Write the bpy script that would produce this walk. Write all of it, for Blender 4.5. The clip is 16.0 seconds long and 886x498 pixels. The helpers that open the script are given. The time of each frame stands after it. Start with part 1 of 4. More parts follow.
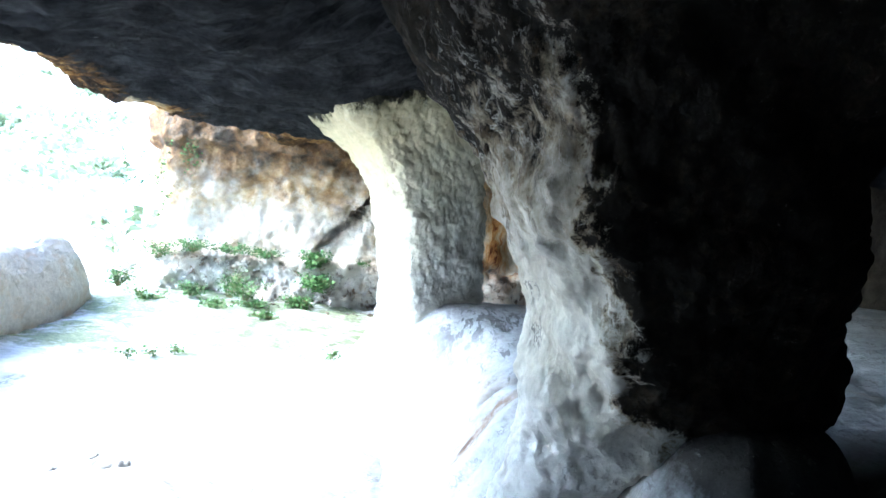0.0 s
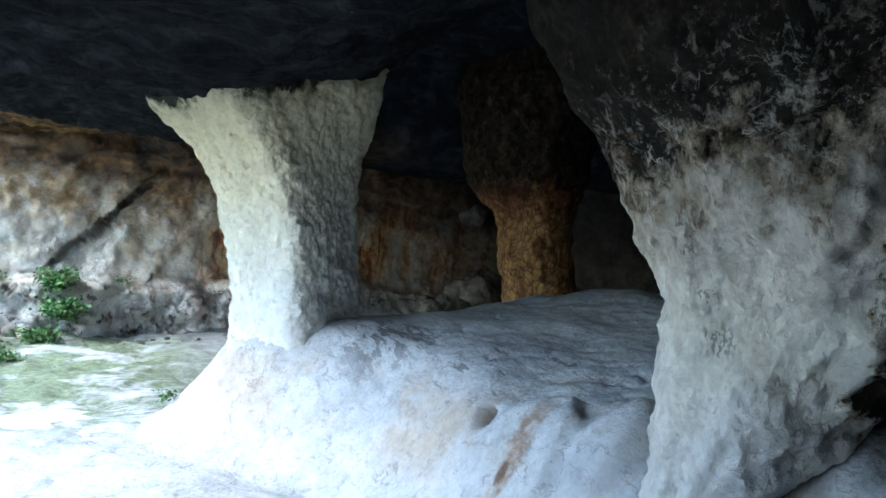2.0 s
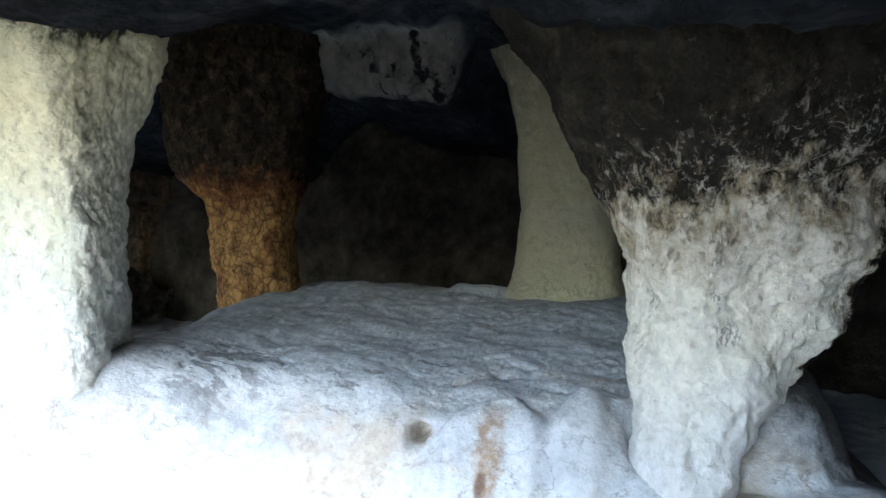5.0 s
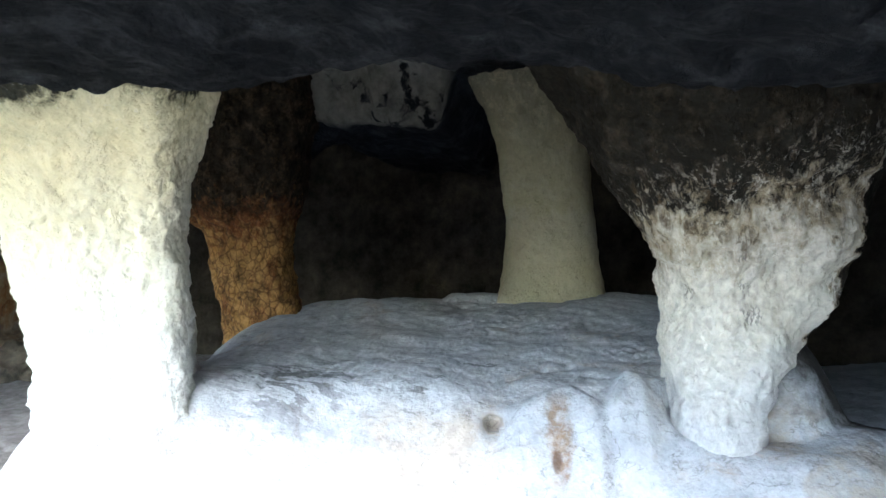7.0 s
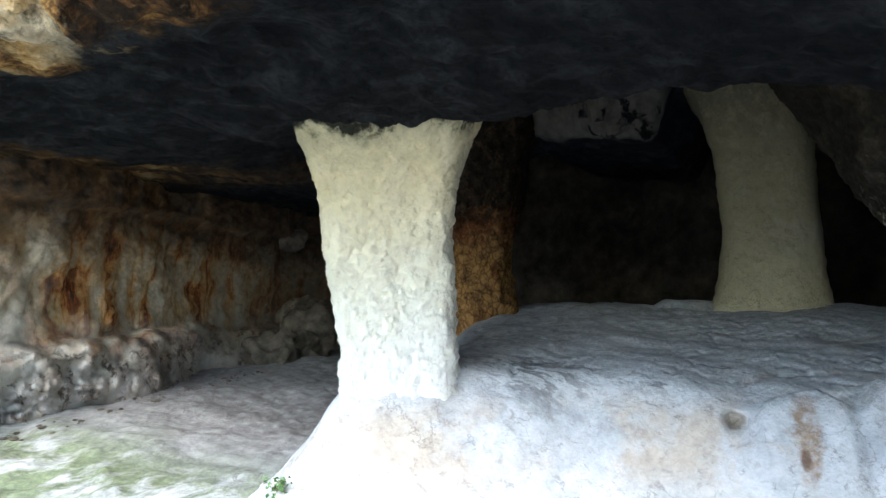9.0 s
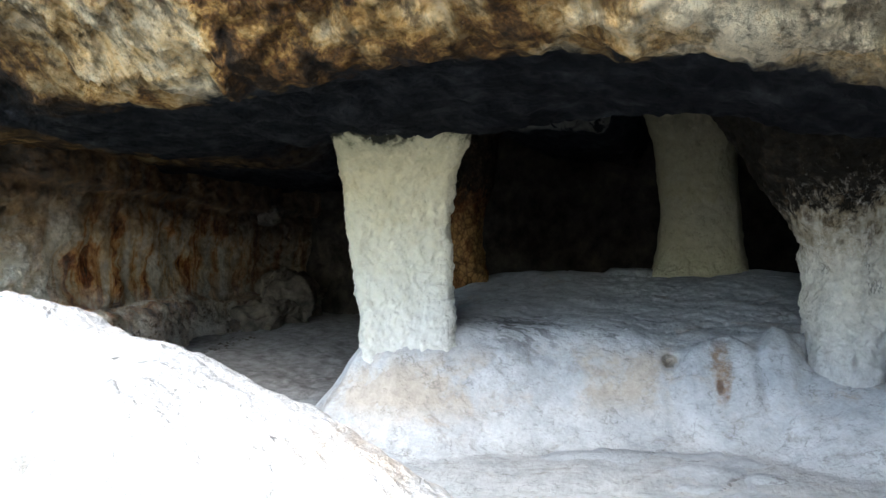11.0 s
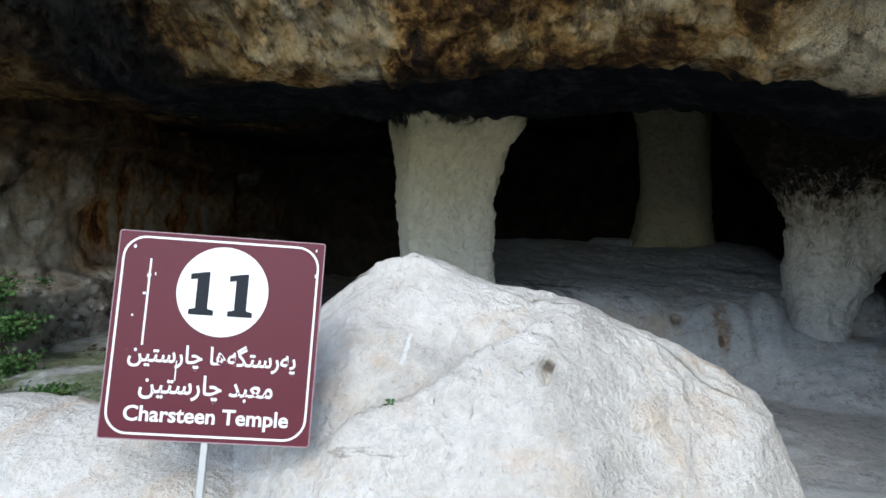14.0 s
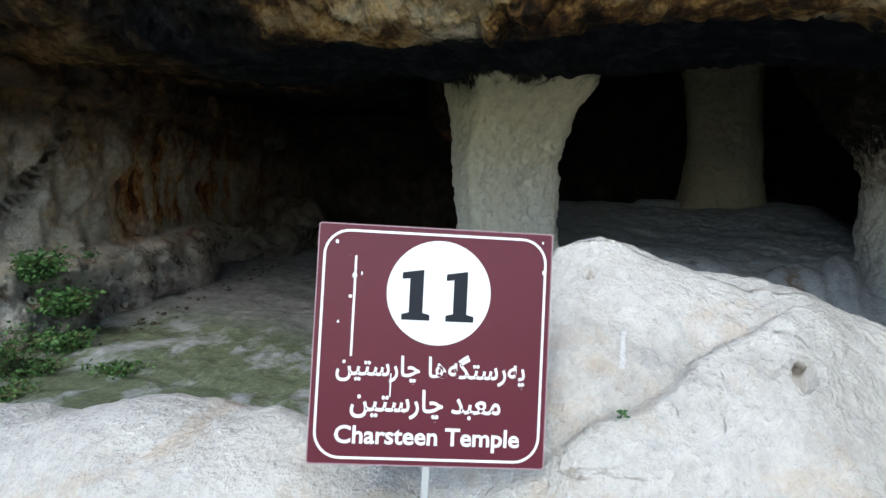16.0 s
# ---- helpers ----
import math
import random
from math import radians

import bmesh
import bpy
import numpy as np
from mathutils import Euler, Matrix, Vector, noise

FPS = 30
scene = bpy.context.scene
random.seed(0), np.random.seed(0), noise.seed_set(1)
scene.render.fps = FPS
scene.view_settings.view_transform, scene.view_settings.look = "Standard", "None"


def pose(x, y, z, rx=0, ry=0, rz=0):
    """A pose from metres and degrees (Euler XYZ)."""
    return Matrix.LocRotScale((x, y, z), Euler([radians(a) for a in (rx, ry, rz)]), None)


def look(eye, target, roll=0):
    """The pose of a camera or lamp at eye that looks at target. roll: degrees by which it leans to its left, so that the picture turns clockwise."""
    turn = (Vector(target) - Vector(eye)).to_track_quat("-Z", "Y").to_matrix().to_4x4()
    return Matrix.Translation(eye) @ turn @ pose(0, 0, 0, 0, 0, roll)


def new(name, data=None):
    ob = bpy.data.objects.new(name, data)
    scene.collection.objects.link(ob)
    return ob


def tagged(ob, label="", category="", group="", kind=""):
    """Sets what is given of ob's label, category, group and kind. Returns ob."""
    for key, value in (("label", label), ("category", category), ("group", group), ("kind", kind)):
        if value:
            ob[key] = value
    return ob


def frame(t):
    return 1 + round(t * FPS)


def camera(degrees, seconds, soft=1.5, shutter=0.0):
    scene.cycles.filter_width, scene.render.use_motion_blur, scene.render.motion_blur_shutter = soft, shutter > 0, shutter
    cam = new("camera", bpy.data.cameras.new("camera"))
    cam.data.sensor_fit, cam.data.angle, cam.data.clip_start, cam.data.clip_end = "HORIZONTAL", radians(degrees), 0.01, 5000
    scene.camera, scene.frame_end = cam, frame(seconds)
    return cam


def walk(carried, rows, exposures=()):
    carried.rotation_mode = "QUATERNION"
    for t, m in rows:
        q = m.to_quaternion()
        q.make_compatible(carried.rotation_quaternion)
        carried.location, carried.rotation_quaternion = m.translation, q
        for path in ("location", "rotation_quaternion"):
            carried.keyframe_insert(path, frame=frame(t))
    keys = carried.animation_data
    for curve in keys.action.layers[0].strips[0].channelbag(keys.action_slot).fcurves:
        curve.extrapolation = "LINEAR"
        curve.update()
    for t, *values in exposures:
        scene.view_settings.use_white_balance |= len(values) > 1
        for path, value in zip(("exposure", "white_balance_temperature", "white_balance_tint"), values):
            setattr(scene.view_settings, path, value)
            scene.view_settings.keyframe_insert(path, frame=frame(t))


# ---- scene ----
cam = camera(69.0, 16.0)
METRES, EYE, TILT, LEAN, TURN = 9.0, 1.5, -1.0, -6.0, 0.0
ROWS = [
    (0.0, 0.0, 0.0, 0.0, -0.0, 0.0, 0.0),
    (0.5, -0.0494, 0.0194, -0.001, -2.18, -0.22, -0.11),
    (1.0, -0.0939, 0.0382, 0.0039, -16.85, -1.17, 2.81),
    (1.5, -0.1369, 0.0643, 0.0083, -23.21, -0.78, 3.05),
    (2.0, -0.1767, 0.0855, 0.0087, -28.67, -0.36, 2.13),
    (2.5, -0.2121, 0.1106, 0.0156, -36.93, -1.97, 1.74),
    (3.0, -0.241, 0.1474, 0.0208, -43.21, -2.15, 2.03),
    (3.5, -0.2701, 0.18, 0.0216, -47.98, -1.83, 1.26),
    (4.0, -0.2869, 0.2121, 0.0241, -55.07, -3.56, 0.8),
    (4.5, -0.294, 0.2419, 0.0295, -63.35, -3.91, 0.2),
    (7.0, -0.3852, 0.337, 0.0465, -76.09, -3.21, 5.21),
    (7.5, -0.4065, 0.3471, 0.0547, -63.8, -2.87, 6.55),
    (8.0, -0.4157, 0.3575, 0.0556, -62.94, -2.68, 5.57),
    (8.5, -0.433, 0.371, 0.0533, -62.12, -1.23, 5.82),
    (9.0, -0.4596, 0.3683, 0.0513, -60.9, -1.1, 5.18),
    (11.5, -0.6191, 0.3569, 0.0765, -68.32, -5.85, 6.02),
    (12.0, -0.6466, 0.3682, 0.0754, -71.0, -6.58, 6.03),
    (12.5, -0.6743, 0.3853, 0.0798, -73.16, -6.39, 2.61),
    (13.0, -0.6934, 0.4066, 0.0844, -73.06, -6.87, 1.14),
    (13.5, -0.7042, 0.4308, 0.0887, -73.2, -8.4, 2.09),
    (14.0, -0.6987, 0.4544, 0.0928, -73.0, -8.18, 3.01),
    (14.5, -0.6987, 0.4751, 0.0996, -74.74, -7.19, 3.16),
    (15.0, -0.704, 0.4956, 0.1045, -76.66, -7.65, 3.44),
    (15.5, -0.6993, 0.5113, 0.1011, -75.59, -10.67, 3.3),
    (16.0, -0.69, 0.5184, 0.1002, -72.7, -11.72, 3.93),
]
# Exposure: the picture starts very bright under the dark rock and settles as the open front comes in.
EXPOSURES = [(0.0, 4.5, 5800, 4), (0.5, 3.65, 5550, 1), (1.0, 3.15, 5400, 0), (1.5, 3.1, 5400, 0), (2.0, 3.25, 5550, 1), (3.0, 3.5, 5850, 3), (4.5, 3.8, 6150, 4), (7.0, 4.05, 6350, 5), (8.0, 3.52, 6350, 4), (9.0, 3.32, 6350, 4), (11.5, 2.4, 6400, 5), (12.5, 1.75, 6400, 5), (14.5, 1.1, 6500, 3), (16.0, 1.1, 6500, 2)]
walk(cam, [(t, pose(0, 0, EYE, TILT, LEAN, TURN) @ pose(METRES * x, METRES * y, METRES * z, 90 + pitch, roll, yaw)) for t, x, y, z, yaw, pitch, roll in ROWS], EXPOSURES)

# ---- daylight: open sky in front of the rock shelter, hazy sun standing behind the cliff ----
SUN_ELEVATION, SUN_HEADING = 42.0, 262.0
world = bpy.data.worlds.new("world")
scene.world = world
world.use_nodes = True
wn = world.node_tree.nodes
sky = wn.new("ShaderNodeTexSky")
sky.sky_type, sky.sun_disc = "NISHITA", False
sky.sun_elevation, sky.sun_rotation = radians(SUN_ELEVATION), radians(SUN_HEADING)
sky.air_density, sky.dust_density = 1.0, 1.0
wn["Background"].inputs["Strength"].default_value = 0.145
world.node_tree.links.new(sky.outputs["Color"], wn["Background"].inputs["Color"])
sun = new("sun", bpy.data.lights.new("sun", "SUN"))
sun.data.energy, sun.data.angle, sun.data.color = 0.8, radians(35), (1.0, 0.98, 0.95)
_h, _e = radians(SUN_HEADING), radians(SUN_ELEVATION)
sun.matrix_world = look((math.sin(_h) * math.cos(_e) * 30, math.cos(_h) * math.cos(_e) * 30, math.sin(_e) * 30), (0, 0, 0))


# ---- materials ----
class Mat:
    """A node material with small helpers to chain noises, ramps and mixes."""

    def __init__(self, name, rough=0.9):
        self.m = bpy.data.materials.new(name)
        self.m.use_nodes = True
        self.n, self.l = self.m.node_tree.nodes, self.m.node_tree.links
        self.b = self.n["Principled BSDF"]
        self.b.inputs["Roughness"].default_value = rough
        self.b.inputs["Specular IOR Level"].default_value = 0.25
        self.tc = self.n.new("ShaderNodeTexCoord").outputs["Object"]

    def coords(self, scale=(1, 1, 1), turn=(0, 0, 0), warp=0.0):
        mp = self.n.new("ShaderNodeMapping")
        mp.inputs["Scale"].default_value = scale
        mp.inputs["Rotation"].default_value = [radians(a) for a in turn]
        self.l.new(self.tc, mp.inputs["Vector"])
        out = mp.outputs["Vector"]
        if warp:
            nz = self.n.new("ShaderNodeTexNoise")
            nz.inputs["Scale"].default_value = 2.5
            nz.inputs["Detail"].default_value = 4
            self.l.new(out, nz.inputs["Vector"])
            vm = self.n.new("ShaderNodeVectorMath")
            vm.operation = "MULTIPLY_ADD"
            self.l.new(nz.outputs["Color"], vm.inputs[0])
            vm.inputs[1].default_value = (warp, warp, warp)
            self.l.new(out, vm.inputs[2])
            out = vm.outputs["Vector"]
        return out

    def noise(self, scale, detail=6, rough=0.6, vec=None):
        nz = self.n.new("ShaderNodeTexNoise")
        nz.inputs["Scale"].default_value, nz.inputs["Detail"].default_value, nz.inputs["Roughness"].default_value = scale, detail, rough
        self.l.new(vec or self.tc, nz.inputs["Vector"])
        return nz.outputs["Fac"]

    def voronoi(self, scale, feature="F1", vec=None):
        v = self.n.new("ShaderNodeTexVoronoi")
        v.feature = feature
        v.inputs["Scale"].default_value = scale
        self.l.new(vec or self.tc, v.inputs["Vector"])
        return v.outputs["Distance"]

    def axis(self, which):
        s = self.n.new("ShaderNodeSeparateXYZ")
        self.l.new(self.tc, s.inputs[0])
        return s.outputs[which]

    def ramp(self, fac, *stops):
        r = self.n.new("ShaderNodeValToRGB")
        e = r.color_ramp.elements
        while len(e) < len(stops):
            e.new(0.5)
        for el, (p, c) in zip(e, stops):
            el.position = p
            el.color = (*c, 1) if hasattr(c, "__len__") else (c, c, c, 1)
        self.l.new(fac, r.inputs["Fac"])
        return r.outputs["Color"]

    def span(self, fac, a, b, lo=0.0, hi=1.0):
        r = self.n.new("ShaderNodeMapRange")
        for k, v in zip(("From Min", "From Max", "To Min", "To Max"), (a, b, lo, hi)):
            r.inputs[k].default_value = v
        self.l.new(fac, r.inputs["Value"])
        return r.outputs["Result"]

    def math(self, op, a, b, c=None):
        k = self.n.new("ShaderNodeMath")
        k.operation = op
        for i, v in enumerate((a, b) if c is None else (a, b, c)):
            if isinstance(v, (int, float)):
                k.inputs[i].default_value = v
            else:
                self.l.new(v, k.inputs[i])
        return k.outputs[0]

    def mix(self, fac, a, b, mode="MIX"):
        k = self.n.new("ShaderNodeMix")
        k.data_type, k.blend_type = "RGBA", mode
        k.clamp_factor = True
        for sock, v in ((k.inputs["Factor"], fac), (k.inputs["A"], a), (k.inputs["B"], b)):
            if isinstance(v, (int, float)):
                sock.default_value = v
            elif isinstance(v, tuple):
                sock.default_value = (*v, 1)
            else:
                self.l.new(v, sock)
        return k.outputs["Result"]

    def cracks(self, scale, width, vec=None):
        """Thin broken dark lines: 1 on the line, 0 away from it."""
        line = self.span(self.math("ABSOLUTE", self.math("SUBTRACT", self.noise(scale, 6, 0.6, vec), 0.5), 0), 0.0, width, 1, 0)
        return self.math("MULTIPLY", line, self.span(self.noise(scale * 1.7, 3, 0.5), 0.5, 0.6))

    def mottle(self, c, scale, amount, vec=None):
        """Grain: blotches a few centimetres wide that darken and lighten c; also gives their height for relief."""
        n = self.noise(scale, 5, 0.62, vec)
        fine = self.noise(scale * 3.1, 4, 0.6, vec)
        h = self.math("ADD", self.span(n, 0.36, 0.62), self.math("MULTIPLY", self.span(fine, 0.35, 0.62), 0.6))
        g = self.ramp(self.span(h, 0.15, 1.35), (0.0, 1 - amount), (1.0, 1.0))
        return self.mix(1.0, c, g, "MULTIPLY"), h

    def done(self, colour, *bumps, rough=None):
        """colour: a socket or a tuple; bumps: (height socket, strength, distance)."""
        if isinstance(colour, tuple):
            self.b.inputs["Base Color"].default_value = (*colour, 1)
        else:
            self.l.new(colour, self.b.inputs["Base Color"])
        last = None
        for h, s, d in bumps:
            k = self.n.new("ShaderNodeBump")
            k.inputs["Strength"].default_value, k.inputs["Distance"].default_value = s, d
            self.l.new(h, k.inputs["Height"])
            if last:
                self.l.new(last, k.inputs["Normal"])
            last = k.outputs["Normal"]
        if last:
            self.l.new(last, self.b.inputs["Normal"])
        if rough is not None:
            self.l.new(rough, self.b.inputs["Roughness"])
        return self.m


def mat_pale_rock():
    """Trodden pale limestone of the platform: greyish white, dark pits, faint rusty seams."""
    k = Mat("pale_rock")
    c = k.ramp(k.noise(2.2, 9, 0.7), (0.3, (0.35, 0.365, 0.38)), (0.45, (0.46, 0.475, 0.49)), (0.6, (0.53, 0.54, 0.55)), (0.75, (0.62, 0.625, 0.625)))
    c = k.mix(k.span(k.noise(5, 8, 0.75, k.coords((1, 1, 1), warp=0.4)), 0.55, 0.70, 0, 0.4), c, (0.44, 0.40, 0.36))
    c = k.mix(k.span(k.noise(1.6, 7, 0.7, k.coords((0.8, 0.9, 1.3), (10, 0, 30), 0.6)), 0.58, 0.68, 0, 0.55), c, (0.46, 0.35, 0.25))
    c = k.mix(k.math("MULTIPLY", k.span(k.noise(1.3, 6, 0.65, k.coords((1, 1, 1), (30, 0, 0), 0.5)), 0.48, 0.58, 0, 0.85), k.math("MULTIPLY", k.span(k.axis("Z"), 0.8, 0.6), k.span(k.axis("Z"), 0.15, 0.35))), c, (0.44, 0.38, 0.31))
    near = k.n.new("ShaderNodeVectorMath")
    near.operation = "DISTANCE"
    k.l.new(k.tc, near.inputs[0])
    near.inputs[1].default_value = (0.46, 5.10, 0.88)
    edge = k.n.new("ShaderNodeVectorMath")
    edge.operation = "DISTANCE"
    k.l.new(k.tc, edge.inputs[0])
    edge.inputs[1].default_value = (0.95, 4.15, 0.88)
    plates = k.noise(6.5, 8, 0.72, k.coords((1.7, 0.45, 1.0), (0, 0, -35), 0.3))
    flake = k.math("MAXIMUM", k.math("MULTIPLY", k.span(plates, 0.50, 0.54), k.span(near.outputs["Value"], 0.62, 0.25)), k.math("MULTIPLY", k.span(plates, 0.59, 0.62), k.span(edge.outputs["Value"], 1.0, 0.4)))
    c = k.mix(k.math("MULTIPLY", flake, 0.8), c, (0.09, 0.088, 0.09))
    blotch = k.span(k.noise(7, 9, 0.78, k.coords((1, 0.7, 1), (0, 0, 60), 0.5)), 0.54, 0.63)
    c = k.mix(k.math("MULTIPLY", blotch, 0.5), c, (0.24, 0.215, 0.19))
    crack = k.math("MAXIMUM", k.cracks(1.7, 0.008, k.coords((1, 1, 1), (20, 10, 40), 0.3)), k.cracks(4.2, 0.016, k.coords((1, 0.7, 1), (50, 10, 0), 0.3)))
    c = k.mix(k.math("MULTIPLY", crack, 0.55), c, (0.13, 0.115, 0.10))
    rust = k.math("MULTIPLY", k.math("MULTIPLY", k.span(k.math("ABSOLUTE", k.math("ADD", k.axis("Y"), k.math("MULTIPLY_ADD", k.noise(6, 5, 0.7), 0.22, -3.47)), 0), 0.075, 0.03), k.span(k.axis("X"), 0.75, 0.5)), k.math("MULTIPLY", k.span(k.axis("Z"), 0.26, 0.36), k.span(k.axis("Z"), 0.80, 0.68)))
    c = k.mix(k.math("MULTIPLY", rust, k.span(k.noise(9, 6, 0.7), 0.38, 0.54, 0.2, 0.85)), c, (0.25, 0.165, 0.10))
    # Shade inside the hole in the platform front, put into the colour.
    pit = k.n.new("ShaderNodeVectorMath")
    pit.operation = "DISTANCE"
    k.l.new(k.tc, pit.inputs[0])
    pit.inputs[1].default_value = (0.46, 3.78, 0.58)
    c = k.mix(k.span(pit.outputs["Value"], 0.095, 0.05, 0, 0.45), c, (0.12, 0.10, 0.085))
    blot = k.n.new("ShaderNodeVectorMath")
    blot.operation = "DISTANCE"
    k.l.new(k.coords((1, 1.3, 0.5), warp=0.16), blot.inputs[0])
    blot.inputs[1].default_value = (0.32, 4.45, 0.28)
    c = k.mix(k.span(blot.outputs["Value"], 0.06, 0.035, 0, 0.8), c, (0.11, 0.06, 0.035))
    # Shade on the lobe and platform behind the sooted pillar, put into the colour.
    rear_shade = k.math("MULTIPLY", k.span(k.math("ADD", k.axis("X"), k.math("MULTIPLY_ADD", k.noise(3.0, 7, 0.72), 0.5, -0.25)), 0.64, 0.80, 0, 0.97), k.span(k.axis("Y"), 2.5, 2.2))
    c = k.mix(rear_shade, c, k.ramp(k.noise(6, 6, 0.7), (0.4, (0.015, 0.014, 0.013)), (0.65, (0.05, 0.045, 0.04))))
    c, grain = k.mottle(c, 11, 0.2)
    pits = k.span(k.noise(20, 6, 0.78), 0.615, 0.67)
    c = k.mix(k.math("MULTIPLY", pits, 0.5), c, (0.20, 0.185, 0.17))
    return k.done(c, (k.noise(5, 8, 0.60), 0.35, 0.04), (k.math("ADD", pits, k.math("ADD", flake, crack)), -0.7, 0.03), (blotch, -0.3, 0.02), (grain, 0.35, 0.012), (k.noise(60, 5, 0.7), 0.3, 0.006))


def mat_floor():
    """Cave floor: pale worn rock with dust, stains, a darker brown inner part and patches of moss."""
    k = Mat("floor_rock")
    c = k.ramp(k.noise(1.4, 9, 0.7), (0.3, (0.33, 0.35, 0.38)), (0.48, (0.46, 0.485, 0.515)), (0.65, (0.57, 0.59, 0.61)))
    c = k.mix(k.span(k.noise(4.5, 8, 0.75), 0.56, 0.72, 0, 0.4), c, (0.36, 0.33, 0.30))
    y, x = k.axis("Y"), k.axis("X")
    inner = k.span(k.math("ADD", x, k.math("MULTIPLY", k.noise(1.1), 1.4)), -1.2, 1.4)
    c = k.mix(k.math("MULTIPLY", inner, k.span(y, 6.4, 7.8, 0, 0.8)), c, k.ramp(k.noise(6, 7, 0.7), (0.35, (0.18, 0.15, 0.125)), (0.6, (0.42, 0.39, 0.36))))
    band = k.math("MULTIPLY", k.span(y, 5.9, 6.6), k.span(x, 0.3, -0.9))
    moss = k.math("MULTIPLY", band, k.span(k.noise(1.7, 8, 0.7, k.coords((0.8, 1.3, 1), warp=0.5)), 0.40, 0.52))
    green = k.ramp(k.noise(20, 6, 0.75), (0.35, (0.045, 0.065, 0.022)), (0.55, (0.12, 0.16, 0.06)), (0.75, (0.26, 0.28, 0.15)))
    c = k.mix(k.math("MULTIPLY", moss, 0.85), c, green)
    flake = k.span(k.noise(3.0, 7, 0.68, k.coords((0.6, 2.2, 1.0), (0, 0, 12), 0.25)), 0.63, 0.70)
    c = k.mix(k.math("MULTIPLY", flake, 0.22), c, (0.15, 0.14, 0.13))
    split = k.math("MULTIPLY", k.span(k.math("ABSOLUTE", k.math("ADD", k.math("MULTIPLY_ADD", x, 0.33, y), k.math("MULTIPLY_ADD", k.noise(3.0, 5), 0.16, -3.122)), 0), 0.035, 0.01), k.math("MULTIPLY", k.span(x, -2.2, -2.0), k.span(x, -0.5, -0.7)))
    c = k.mix(k.math("MULTIPLY", split, 0.7), c, (0.10, 0.085, 0.07))
    crack = k.cracks(1.1, 0.010, k.coords((1, 1, 1), (0, 0, 25), 0.35))
    c = k.mix(k.math("MULTIPLY", crack, 0.7), c, (0.12, 0.105, 0.09))
    c, grain = k.mottle(c, 14, 0.15)
    pits = k.span(k.noise(26, 6, 0.8), 0.61, 0.68)
    c = k.mix(k.math("MULTIPLY", pits, 0.3), c, (0.22, 0.2, 0.18))
    return k.done(c, (k.noise(4, 9, 0.64), 0.5, 0.06), (k.math("ADD", pits, k.math("ADD", flake, crack)), -0.6, 0.03), (grain, 0.3, 0.012), (k.noise(55, 6, 0.75), 0.3, 0.008))


